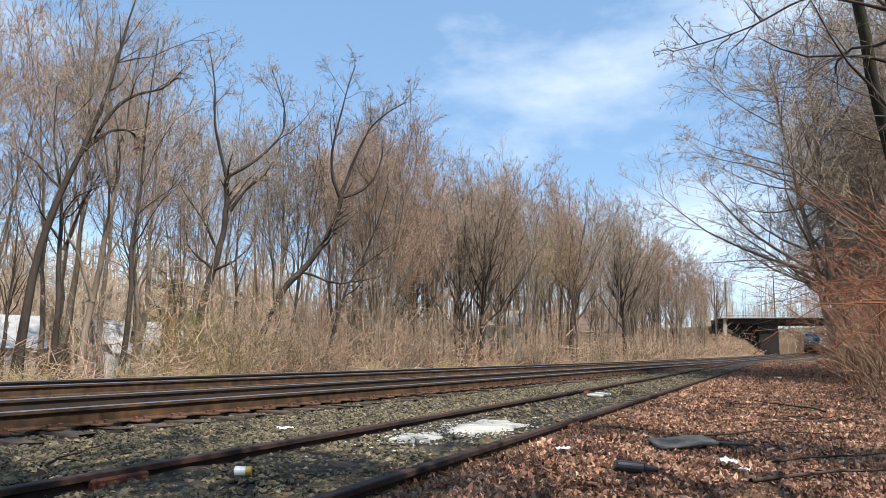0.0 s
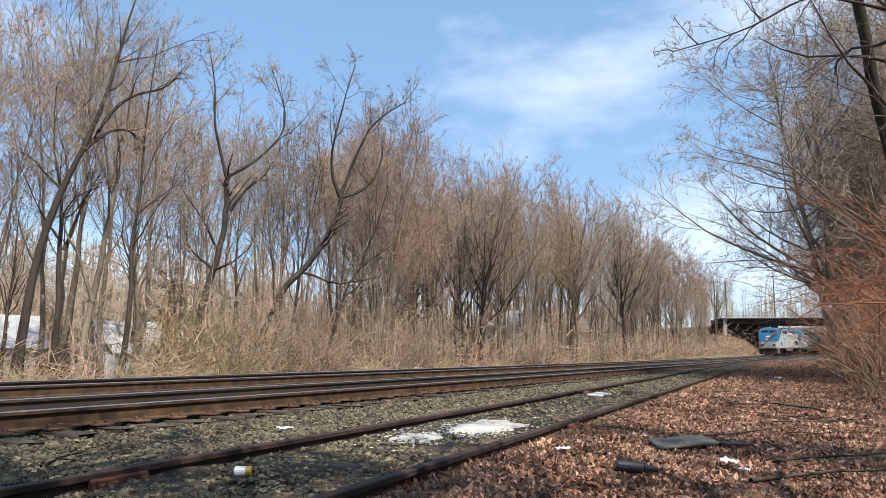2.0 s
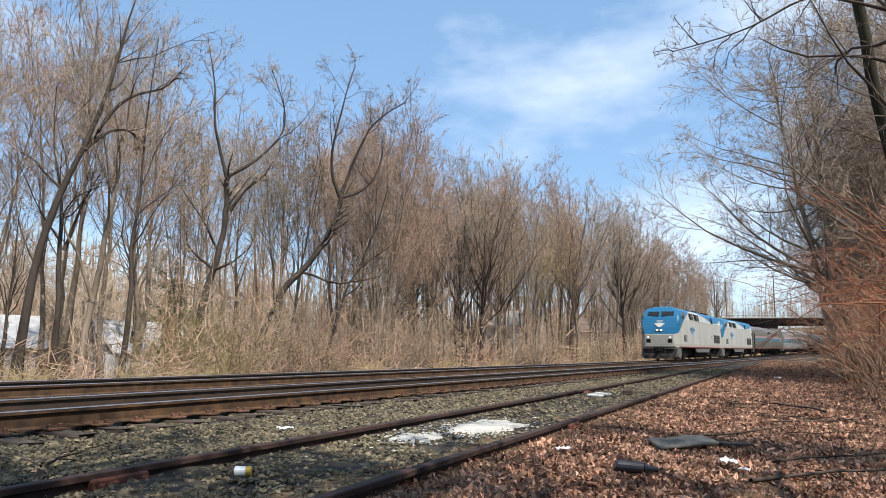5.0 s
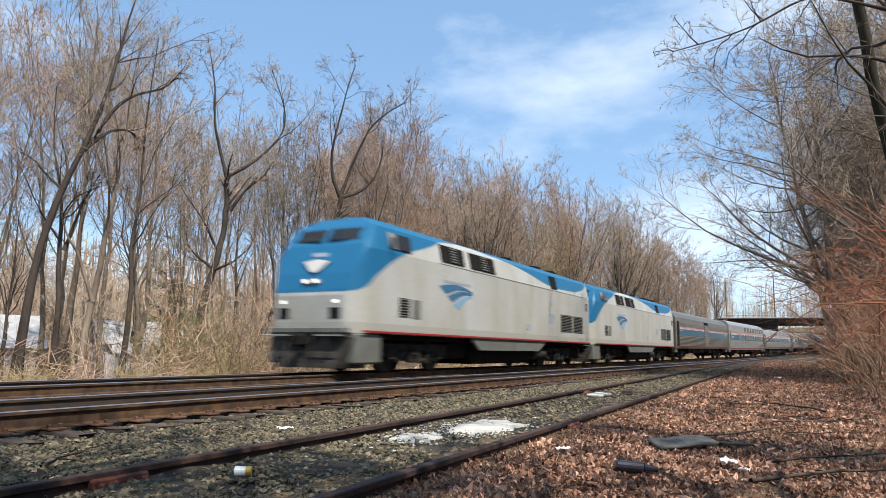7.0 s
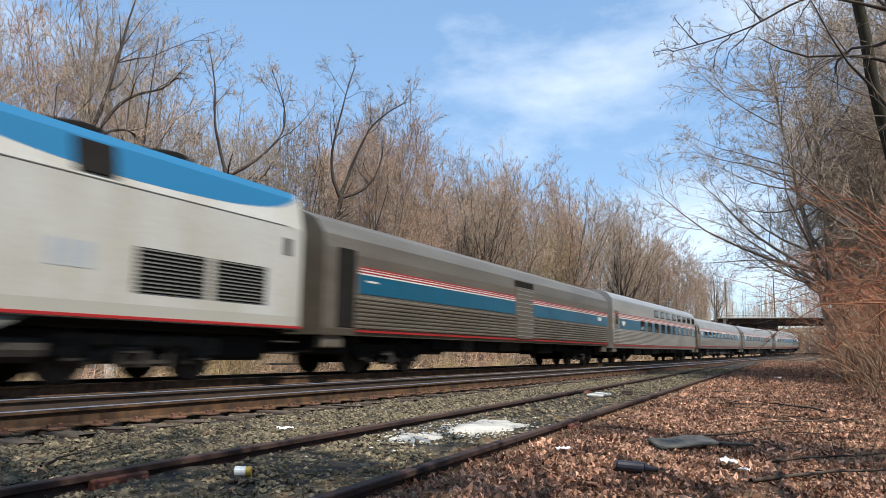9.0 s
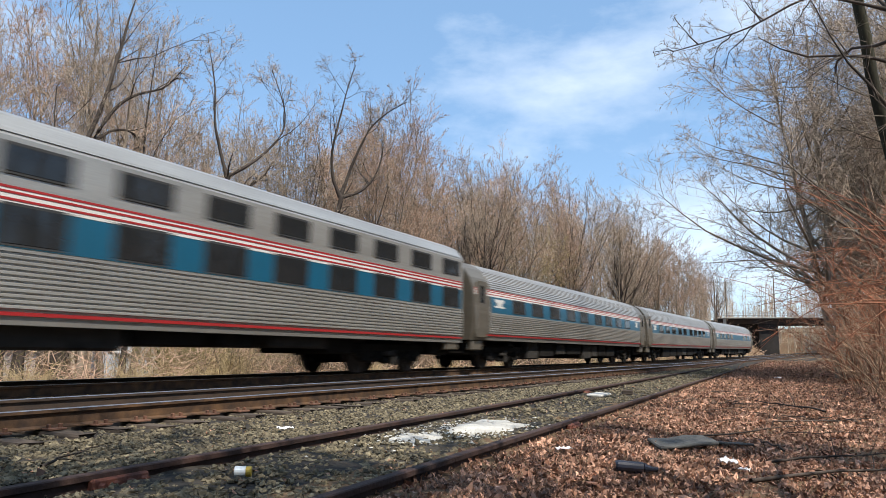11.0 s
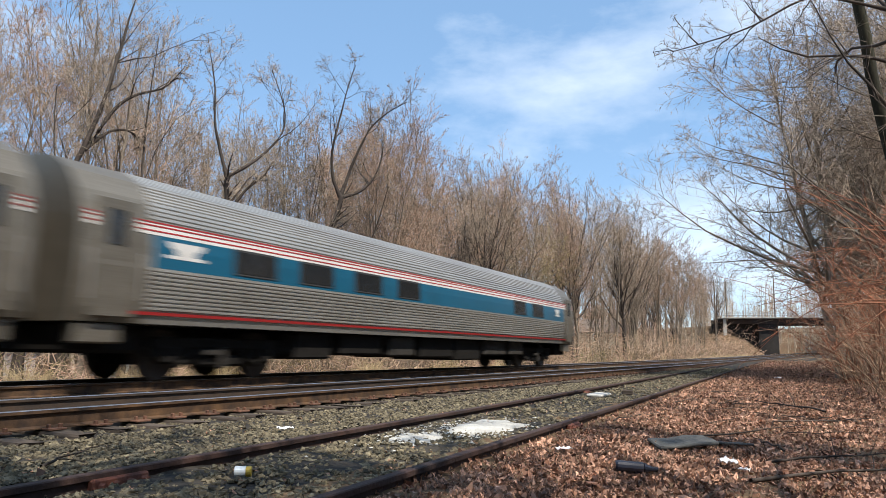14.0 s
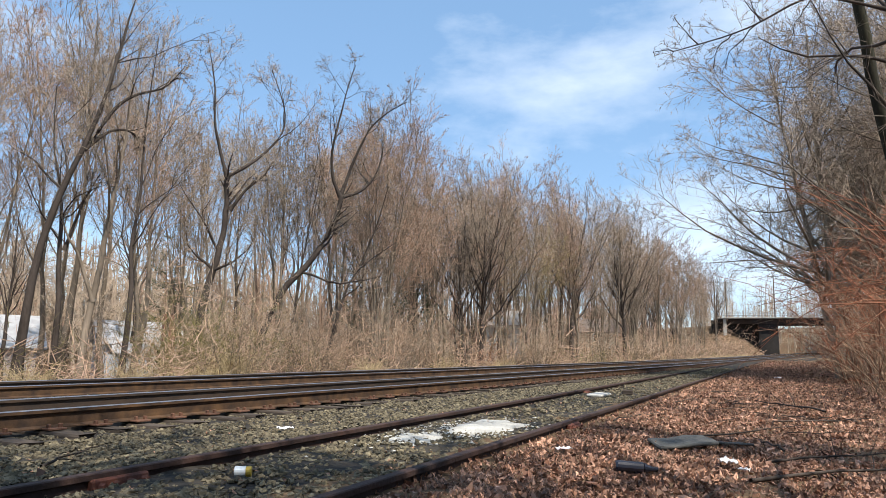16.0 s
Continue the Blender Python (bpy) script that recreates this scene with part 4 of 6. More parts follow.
def vase_tree(name_label, seed, high, wide, fork, stems, limbs, r0, bark, twig, group="trackside trees", dense=(6, 6, 5), fine=0.0056, lean=0.03, round_=0.5):
    """A bare tree whose limbs rise like a fan from low forks and end together in a domed crown of fine twigs."""
    rng = np.random.default_rng(seed)
    th = empty("tree", label=name_label, category="tree", group=group)
    wood, crown = [], []
    for j in range(stems):
        a = rng.uniform(0, 6.283)
        off = (0.10 * wide if stems > 1 else 0.0)
        foot = np.array([math.cos(a) * off, math.sin(a) * off, 0.0])
        top = np.array([math.cos(a) * wide * (0.42 if stems > 1 else 0.08), math.sin(a) * wide * (0.42 if stems > 1 else 0.08), high * rng.uniform(0.78, 0.88)])
        mid = foot * 0.5 + top * 0.5 * np.array([0.75, 0.75, 1.0])
        P, R = bole(rng, [foot, foot + (mid - foot) * 0.5 + rng.normal(size=3) * lean * high * np.array([0.4, 0.4, 0]), mid, top], r0 * (1 if stems == 1 else 0.72), 0.012, 0.03)
        wood.append(tubes(P, R, 7))
        n = limbs // stems
        t = fork + (0.88 - fork) * np.sort(rng.uniform(0, 1, n)) ** 0.75
        az = rng.uniform(0, 6.283) + np.arange(n) * 2.4 + rng.uniform(-0.4, 0.4, n)
        k = t * (P.shape[1] - 1)
        i0 = k.astype(int)
        fr = (k - i0)[:, None]
        p0 = P[0, i0] * (1 - fr) + P[0, i0 + 1] * fr
        r_at = R[0, i0] * (1 - fr[:, 0]) + R[0, i0 + 1] * fr[:, 0]
        # each limb ends on the dome, the low ones far out, the high ones near its top
        el = np.clip(np.interp(t, (fork, 0.88), (0.38, 1.25)) + rng.uniform(-0.2, 0.25, n), 0.02, 1.4)
        out = np.stack([np.cos(az), np.sin(az), np.zeros(n)], -1)
        spread = wide * (0.62 if stems > 1 else 1.0) * rng.uniform(0.75, 1.06, n)
        centre = top * np.array([0.8, 0.8, 0]) + np.array([0, 0, high * (1 - round_)])
        end = centre + out * (spread * np.cos(el))[:, None] + np.array([0, 0, 1.0]) * (high * round_ * np.sin(el))[:, None]
        end[:, 2] = np.maximum(end[:, 2], p0[:, 2] + 0.12 * high)
        c1 = p0 + out * (spread * 0.36)[:, None] + np.array([0, 0, 1.0]) * ((end[:, 2] - p0[:, 2]) * 0.38)[:, None]
        f = np.linspace(0, 1, 8)[None, :, None]
        L1 = (1 - f) ** 2 * p0[:, None] + 2 * f * (1 - f) * c1[:, None] + f * f * end[:, None]
        ln = np.linalg.norm(end - p0, axis=1)
        L1[:, 1:] += np.cumsum(rng.normal(size=(n, 7, 3)), 1) * (ln * 0.018)[:, None, None]
        Q1 = np.maximum((np.minimum(r_at * 0.46, 0.011 * ln))[:, None] * (1 - 0.9 * np.linspace(0, 1, 8))[None], fine * 1.3)
        wood.append(tubes(L1, Q1, 5))
        L2, Q2 = shoots(rng, L1, Q1, dense[0], 0.22, 1.0, (20, 56), 0.38, 3, 0.10, 0.11, 0.55, fine * 1.5, cone=0.5)
        Lt, Qt = shoots(rng, P[:, -7:], R[:, -7:], 9, 0.0, 1.0, (20, 55), 0.45, 3, 0.09, 0.12, 0.5, fine * 1.5)
        L2, Q2 = np.concatenate([L2, Lt]), np.concatenate([Q2, Qt])
        wood.append(tubes(L2, Q2, 3))
        L3, Q3 = shoots(rng, L2, Q2, dense[1], 0.15, 1.0, (20, 55), 0.52, 1, 0.08, 0.08, 0.6, fine * 1.2)
        crown.append(spikes(L3, Q3))
        L4, Q4 = shoots(rng, L3, Q3, dense[2], 0.15, 1.0, (20, 58), 0.52, 1, 0.08, 0.08, 0.8, fine)
        crown.append(twiglets(rng, L4, Q4))
    part("trunk", fast_mesh("trunk", wood, bark), None, th, "bare trunk and limbs")
    part("crown", fast_mesh("crown", crown, twig), None, th, "bare fine twigs")
    return th


def place(x, y, turn=0.0, scale=1.0, sink=0.1, tilt=(0, 0)):
    return Matrix.LocRotScale((x, y, float(ground_z(x, y)) - sink), Euler((tilt[0], tilt[1], turn)), (scale, scale, scale))


# ten kinds of bare tree, 12 m high, set out along the line
KINDS = []
for k, (lab, wide, fork, stems, limbs, r0, bk, tw, rd) in enumerate((
        ("slender grey-brown bare tree beside the tracks", 1.9, 0.30, 1, 16, 0.13, M_BARK, M_TWIG, 0.62),
        ("bare tree with reddish budding twigs", 2.4, 0.26, 1, 18, 0.14, M_BARK, M_TWIG_RED, 0.55),
        ("dark-stemmed bare tree beside the tracks", 2.2, 0.34, 1, 15, 0.15, M_BARK_DARK, M_TWIG_DARK, 0.6),
        ("clump of slim bare stems from one root", 2.5, 0.30, 3, 21, 0.15, M_BARK, M_TWIG, 0.6),
        ("dark bare tree with grey twigs", 2.6, 0.24, 2, 18, 0.16, M_BARK_DARK, M_TWIG_DARK, 0.55),
        ("twin-stemmed bare tree with reddish buds", 2.7, 0.26, 2, 20, 0.15, M_BARK, M_TWIG_RED, 0.52),
        ("bare willow with golden-green twigs", 2.8, 0.28, 1, 18, 0.15, M_BARK, M_TWIG_GOLD, 0.5),
        ("tall dark bare tree with upright limbs", 1.6, 0.32, 1, 15, 0.14, M_BARK_DARK, M_TWIG, 0.66),
        ("twin-stemmed grey bare tree", 2.2, 0.30, 2, 18, 0.14, M_BARK, M_TWIG, 0.6),
        ("broad bare maple with limbs fanning from a low fork", 3.9, 0.16, 1, 24, 0.20, M_BARK_DARK, M_TWIG, 0.56))):
    KINDS.append(vase_tree(lab, 150 + k, 11.8, wide * 1.05, fork + 0.12, stems, limbs, r0, bk, tw, dense=(7, 7, 7) if k < 9 else (8, 7, 7), round_=rd))


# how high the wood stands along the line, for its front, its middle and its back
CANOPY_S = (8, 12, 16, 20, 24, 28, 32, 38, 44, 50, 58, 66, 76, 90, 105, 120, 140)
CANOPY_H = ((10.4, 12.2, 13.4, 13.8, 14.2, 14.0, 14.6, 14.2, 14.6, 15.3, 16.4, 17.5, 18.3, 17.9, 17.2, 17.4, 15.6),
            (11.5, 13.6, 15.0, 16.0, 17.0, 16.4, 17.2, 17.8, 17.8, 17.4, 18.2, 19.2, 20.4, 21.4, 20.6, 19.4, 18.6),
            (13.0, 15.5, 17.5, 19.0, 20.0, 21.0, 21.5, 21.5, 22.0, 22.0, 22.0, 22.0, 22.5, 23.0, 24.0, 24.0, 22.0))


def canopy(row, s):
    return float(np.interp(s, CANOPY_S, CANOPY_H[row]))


rg = random.Random(7)
used = set()


def set_out(k, x, y, turn, scale, tilt=(0, 0)):
    m = place(x, y, turn, scale, 0.1, tilt)
    if k in used:
        copy_thing(KINDS[k], m)
    else:
        used.add(k)
        KINDS[k].matrix_world = m


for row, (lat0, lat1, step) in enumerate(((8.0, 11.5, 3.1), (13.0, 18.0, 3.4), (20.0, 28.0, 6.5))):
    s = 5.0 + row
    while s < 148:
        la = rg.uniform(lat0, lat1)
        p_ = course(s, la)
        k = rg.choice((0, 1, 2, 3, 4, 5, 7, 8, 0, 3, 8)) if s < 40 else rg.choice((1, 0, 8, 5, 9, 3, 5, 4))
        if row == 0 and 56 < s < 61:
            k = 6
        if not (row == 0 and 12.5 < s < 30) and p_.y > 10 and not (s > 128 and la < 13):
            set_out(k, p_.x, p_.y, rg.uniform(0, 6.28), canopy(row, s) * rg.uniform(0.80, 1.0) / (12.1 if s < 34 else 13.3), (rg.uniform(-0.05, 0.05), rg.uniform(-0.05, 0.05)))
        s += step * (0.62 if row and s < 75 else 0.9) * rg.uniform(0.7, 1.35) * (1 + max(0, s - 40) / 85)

# great maples whose domed crowns stand out along the edge of the wood
for s, la, high, k in ((33.5, 10.0, 14.6, 5), (38.5, 9.5, 14.2, 1), (45.0, 9.4, 14.8, 9), (51.5, 10.4, 15.6, 5), (64.5, 9.6, 17.8, 9), (68.0, 12.5, 18.8, 4), (80.0, 9.2, 18.4, 9), (88.0, 10.2, 18.0, 5), (118.0, 9.0, 17.6, 3)):
    p_ = course(s, la)
    set_out(k, p_.x, p_.y, s, high / 13.0)

# crooked dark trees that stand out before the wood
crooked = [
    ("tall dark tree leaning over the brush, with two limbs swept aside", 13.3, 21.4, -0.56, [
        ([(0.0, 0.0, 0), (0.1, 0.1, 2.1), (0.2, 0.0, 3.2), (0.5, 0.1, 5.6), (1.0, 0.0, 6.9), (1.6, 0.1, 8.5), (2.0, 0.0, 10.5), (2.0, 0.1, 11.4), (2.4, 0.0, 12.9), (2.4, 0.1, 14.0)], 0.17, 0.015),
        ([(1.5, -0.0, 8.0), (2.1, -0.15, 9.3), (2.7, -0.3, 9.8), (3.6, -0.45, 10.1), (4.1, -0.6, 10.9)], 0.085, 0.015),
        ([(1.3, 0.0, 7.7), (2.0, 0.15, 8.5), (2.6, 0.3, 8.7), (3.1, 0.45, 8.3)], 0.085, 0.015),
    ]),
    ("slim dark tree beside the leaning one", 14.9, 22.0, -0.59, [
        ([(0.0, 0.0, 0), (0.0, 0.1, 2.1), (0.0, 0.0, 4.2), (-0.1, 0.1, 6.5), (-0.5, 0.0, 7.8), (-0.5, 0.1, 10.2)], 0.13, 0.015),
        ([(-0.0, -0.0, 4.5), (0.5, -0.15, 6.3), (1.0, -0.3, 7.4)], 0.065, 0.015),
    ]),
    ("tall grey-brown tree forked low down", 15.6, 21.6, -0.62, [
        ([(-0.0, 0.0, 0), (-0.0, 0.1, 1.6), (0.2, 0.0, 3.2), (0.4, 0.1, 5.6), (0.5, 0.0, 6.7), (0.7, 0.1, 7.8), (0.8, 0.0, 9.0), (0.7, 0.1, 10.6), (1.1, 0.0, 12.6)], 0.15, 0.015),
        ([(0.2, -0.0, 2.8), (-0.4, -0.15, 4.5), (-0.7, -0.3, 4.9), (-1.1, -0.45, 6.2)], 0.075, 0.015),
    ]),
    ("slender crooked tree before the brush", 16.4, 20.6, -0.67, [
        ([(-0.0, 0.0, 0), (0.1, 0.1, 1.7), (0.2, 0.0, 3.4), (-0.0, 0.1, 4.6), (0.2, 0.0, 5.7), (0.1, 0.1, 7.4), (0.2, 0.0, 9.9), (0.4, 0.1, 12.5)], 0.12, 0.015),
    ]),
    ("dark tree with one limb swept out to its side", 20.0, 21.2, -0.76, [
        ([(-0.0, 0.0, 0), (0.3, 0.1, 3.4), (0.9, 0.0, 5.4), (1.0, 0.1, 7.0), (0.9, 0.0, 8.2)], 0.16, 0.096),
        ([(0.9, -0.0, 8.2), (0.5, -0.15, 9.5), (0.3, -0.3, 10.4), (0.3, -0.45, 12.0), (-0.1, -0.6, 13.3)], 0.088, 0.015),
        ([(0.9, 0.0, 8.2), (1.8, 0.15, 8.8), (2.5, 0.3, 9.5), (3.3, 0.45, 10.5), (3.2, 0.6, 11.8), (2.6, 0.75, 13.3)], 0.088, 0.015),
        ([(1.1, -0.0, 6.8), (1.7, -0.15, 7.7), (2.4, -0.3, 8.3), (2.7, -0.45, 8.9)], 0.08, 0.015),
    ]),
    ("crooked dark tree leaning along the line, forked high up", 23.0, 21.0, -0.83, [
        ([(0.0, 0.0, 0), (0.5, 0.1, 2.3), (1.3, 0.0, 4.1), (2.1, 0.1, 4.7), (2.9, 0.0, 5.9), (3.4, 0.1, 7.1), (3.6, 0.0, 8.1)], 0.17, 0.102),
        ([(3.6, -0.0, 8.1), (3.1, -0.15, 9.1), (3.1, -0.3, 10.4), (3.4, -0.45, 11.6), (3.6, -0.6, 12.9), (4.0, -0.75, 14.1)], 0.094, 0.015),
        ([(3.6, 0.0, 8.1), (4.5, 0.15, 8.4), (5.2, 0.3, 9.2), (5.6, 0.45, 10.3), (5.6, 0.6, 11.4)], 0.094, 0.015),
        ([(3.6, -0.0, 8.2), (4.1, -0.15, 9.8), (4.7, -0.3, 11.3), (5.4, -0.45, 12.1), (6.4, -0.6, 12.7)], 0.085, 0.015),
    ]),
    ("leaning dark tree with a low bent trunk", 27.8, 20.8, -0.93, [
        ([(0.0, 0.0, 0), (0.5, 0.1, 2.0), (1.0, 0.0, 4.1), (1.7, 0.1, 5.4), (3.4, 0.0, 6.6)], 0.12, 0.015),
        ([(1.7, -0.0, 5.4), (2.5, -0.15, 7.4), (3.0, -0.3, 9.5)], 0.06, 0.015),
    ]),
]
for n, (lab, x, y, turn, bl) in enumerate(crooked):
    t = tree(lab, 300 + n, bl, M_BARK_DARK if n != 2 else M_BARK, M_TWIG_DARK if n % 2 else M_TWIG, limbs=6, limb_len=0.38, limb_lo=0.35, limb_ang=(25, 65), up=0.05, crook=0.15, branch=(6, 7, 6), group="crooked trees", fine=0.0045)
    t.matrix_world = place(x, y, turn, 1.0, 0.05)

# trees on the camera's side of the line
right_kind = tree("grey bare tree with branches spread wide and low", 401, [([(0, 0, 0), (0.1, 0.1, 3.5), (0, 0.3, 7.5), (0.2, 0.5, 12.5)], 0.22, 0.03), ([(0.2, 0, 0), (0.6, 0.5, 4), (0.5, 1.2, 8), (0.6, 1.8, 11.5)], 0.16, 0.02)],
                  M_BARK, M_TWIG, limbs=30, limb_len=0.46, limb_lo=0.22, fine=0.006, limb_ang=(48, 84), up=0.07, crook=0.08, branch=(8, 8, 6), lens=(0.5, 0.6, 0.6), group="trees beyond the thicket")
right_kind.matrix_world = place(29.0, -1.2, 0.4, 1.05)
for x, y, turn, sc in ((33.0, -3.4, 2.2, 1.1), (25.0, -4.2, 3.9, 1.0), (40.0, -3.0, 5.1, 1.0), (36, -8.0, 1.2, 1.15), (49.0, -7.0, 0.9, 0.9), (30.5, -5.0, 4.4, 1.05), (44.0, -4.5, 3.0, 0.95), (56.0, -4.6, 1.7, 0.9), (68.0, -5.4, 2.9, 0.9), (84.0, -6.5, 0.3, 0.95)):
    copy_thing(right_kind, place(x, y, turn, sc))
near_tree = tree("leaning mossy-barked tree with dark overhanging branches", 410, [([(0, 0, 0), (-0.3, 0.2, 2.0), (-0.75, 0.5, 4.4), (-1.15, 0.75, 6.2), (-1.6, 0.9, 9.5)], 0.125, 0.06)],
                 M_BARK_MOSS, M_TWIG_DARK, limbs=6, limb_len=0.24, limb_lo=0.7, limb_ang=(40, 80), up=0.02, crook=0.16, branch=(5, 5, 4), group="trees beyond the thicket", fine=0.003)
near_tree.matrix_world = place(12.3, -1.62)
over_tree = tree("dark bare tree hanging over the leafy ground", 411, [([(0, 0, 0), (0.1, 0.3, 3.0), (0.0, 0.9, 5.4), (0.0, 1.4, 8.0)], 0.09, 0.03), ([(0.0, 0.8, 5.0), (-0.1, 1.6, 5.35), (-0.25, 2.3, 4.95), (-0.5, 3.2, 4.72)], 0.022, 0.006)],
                 M_BARK_DARK, M_TWIG_DARK, limbs=7, limb_len=0.34, limb_lo=0.3, limb_ang=(30, 75), up=0.0, crook=0.22, branch=(6, 5, 3), lens=(0.5, 0.6, 0.5), group="trees beyond the thicket", fine=0.0025)
over_tree.matrix_world = place(9.4, -1.9)
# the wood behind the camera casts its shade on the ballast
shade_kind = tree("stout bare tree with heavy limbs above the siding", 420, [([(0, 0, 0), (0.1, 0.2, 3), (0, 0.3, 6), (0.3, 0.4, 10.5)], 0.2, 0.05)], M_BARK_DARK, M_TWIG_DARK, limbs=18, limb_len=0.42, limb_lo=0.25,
                  limb_ang=(35, 75), up=0.05, crook=0.16, branch=(8, 6, 4), group="trees beyond the thicket", fine=0.012)
shade_kind.matrix_world = place(0.1, -1.1, 0.6, 0.95)
for x, y, turn, sc in ((2.0, -2.2, 2.0, 0.9), (-1.9, -0.5, 3.3, 0.85), (-0.9, 0.7, 4.4, 0.9)):
    copy_thing(shade_kind, place(x, y, turn, sc))
for x, y, turn, sc, k in ((4.8, -4.4, 4.0, 1.0, 4), (-3.4, -3.2, 4.4, 1.0, 7)):
    set_out(k, x, y, turn, sc)


def pine(seed):
    rng = np.random.default_rng(seed)
    th = empty("pine_tree", label="dark green pine among the bare trees", category="tree", group="pines")
    P, R = bole(rng, [(0, 0, 0), (0.1, 0, 6), (0, 0.1, 13)], 0.2, 0.02)
    L1, Q1 = shoots(rng, P, R, 46, 0.3, 1.0, (65, 95), 0.24, 4, 0.04, 0.08, 0.3, 0.012)
    L2, Q2 = shoots(rng, L1, Q1, 7, 0.25, 1.0, (25, 60), 0.5, 2, 0.04, 0.1, 0.5, 0.006)
    L3, Q3 = shoots(rng, L2, Q2, 16, 0.1, 1.0, (20, 70), 0.5, 1, 0.08, 0.1, 1.4, 0.012)
    part("trunk", fast_mesh("trunk", [tubes(P, R, 8), tubes(L1, Q1, 5), tubes(L2, Q2, 3)], M_BARK), None, th)
    part("crown", fast_mesh("crown", [spikes(L3, Q3)], M_NEEDLE), None, th, "dark green needle sprays")
    return th


pn = pine(60)
pn.matrix_world = place(47.0, 27.0, 0, 1.0)
for x, y, sc in ((52.0, 29.5, 0.95), (30.0, 34.0, 0.75), (43.5, 30.0, 0.8), (57.0, 32.0, 0.9)):
    copy_thing(pn, place(x, y, x, sc))


# ---- brush ----
def shrub(name, label, seed, n, h, spread, stem_mat, twig_mat, arch=0.0, r=0.009, branch=(7, 7), category="shrub", group="brush along the line", fine=0.004, wob=0.16):
    """A many-stemmed bush: canes from the ground, side shoots and twigs."""
    rng = np.random.default_rng(seed)
    th = empty(name, label=label, category=category, group=group)
    a = rng.uniform(0, 6.283, n)
    rr = spread * 0.75 * np.sqrt(rng.uniform(0, 1, n))
    p = np.stack([rr * np.cos(a), rr * np.sin(a), np.zeros(n)], -1)
    d = unit(np.stack([np.cos(a) * rng.uniform(-0.1, 0.55, n), np.sin(a) * rng.uniform(-0.1, 0.55, n), np.ones(n)], -1))
    ln = h * rng.uniform(0.55, 1.15, n)
    out, m = [p], 5
    for j in range(m):
        d = unit(d + rng.normal(size=d.shape) * wob + np.array([0, 0, -arch * j / m]))
        p = p + d * (ln / m)[:, None]
        out.append(p)
    P = np.stack(out, 1)
    R = np.maximum(r * rng.uniform(0.6, 1.3, n)[:, None] * (1 - 0.7 * np.linspace(0, 1, m + 1))[None], 0.003)
    L2, Q2 = shoots(rng, P, R, branch[0], 0.2, 1.0, (25, 75), 0.34, 2, 0.02 - arch * 0.1, 0.16, 0.65, fine)
    L3, Q3 = shoots(rng, L2, Q2, branch[1], 0.1, 1.0, (20, 70), 0.45, 1, 0.0, 0.15, 0.7, fine * 0.8)
    tagged(part("cane_clump", fast_mesh("cane_clump", [tubes(P, R, 3)], stem_mat), None, th), "woody canes", kind="stuff")
    tagged(part("twig_tangle", fast_mesh("twig_tangle", [tubes(L2, Q2, 3), spikes(L3, Q3)], twig_mat), None, th), "tangled fine twigs", kind="stuff")
    return th


SHRUBS = [shrub("shrub", "tangled tan leafless shrub beside the tracks", 70, 34, 3.0, 1.5, M_BARK, M_BRUSH, 0.1, branch=(7, 6), fine=0.006),
          shrub("shrub", "reddish leafless shrub beside the tracks", 71, 30, 2.6, 1.3, M_BARK, M_CANE_RED, 0.25, branch=(7, 6), fine=0.006),
          shrub("shrub", "grey leafless shrub of upright stems", 72, 24, 3.6, 1.1, M_BARK, M_TWIG, 0.0, branch=(6, 6), fine=0.006),
          shrub("shrub", "pale brown bramble tangle beside the tracks", 73, 36, 1.9, 1.5, M_CANE_TAN, M_BRUSH, 0.45, branch=(6, 6), fine=0.006),
          shrub("shrub", "olive vine-grown shrub beside the tracks", 74, 40, 2.4, 1.5, M_OLIVE, M_OLIVE, 0.5, branch=(6, 6), fine=0.006),
          shrub("shrub", "dark grey leafless shrub below the trees", 75, 30, 2.8, 1.3, M_BARK_DARK, M_TWIG_DARK, 0.2, branch=(6, 6), fine=0.006)]
rg = random.Random(21)
first = set()
for lat0, lat1, step in ((5.4, 7.2, 1.7), (7.6, 10.5, 1.9), (11.0, 16.0, 2.6)):
    s = 17.5
    while s < 132:
        la = rg.uniform(lat0, lat1)
        p_ = course(s, la)
        k = rg.choice((0, 1, 2, 3, 4, 5, 0, 3))
        sc = rg.uniform(0.55, 1.5)
        m = place(p_.x, p_.y, rg.uniform(0, 6.28), sc, 0.05)
        if k in first:
            copy_thing(SHRUBS[k], m)
        else:
            first.add(k)
            SHRUBS[k].matrix_world = m
        s += step * rg.uniform(0.6, 1.4) * (1 + s / 45)


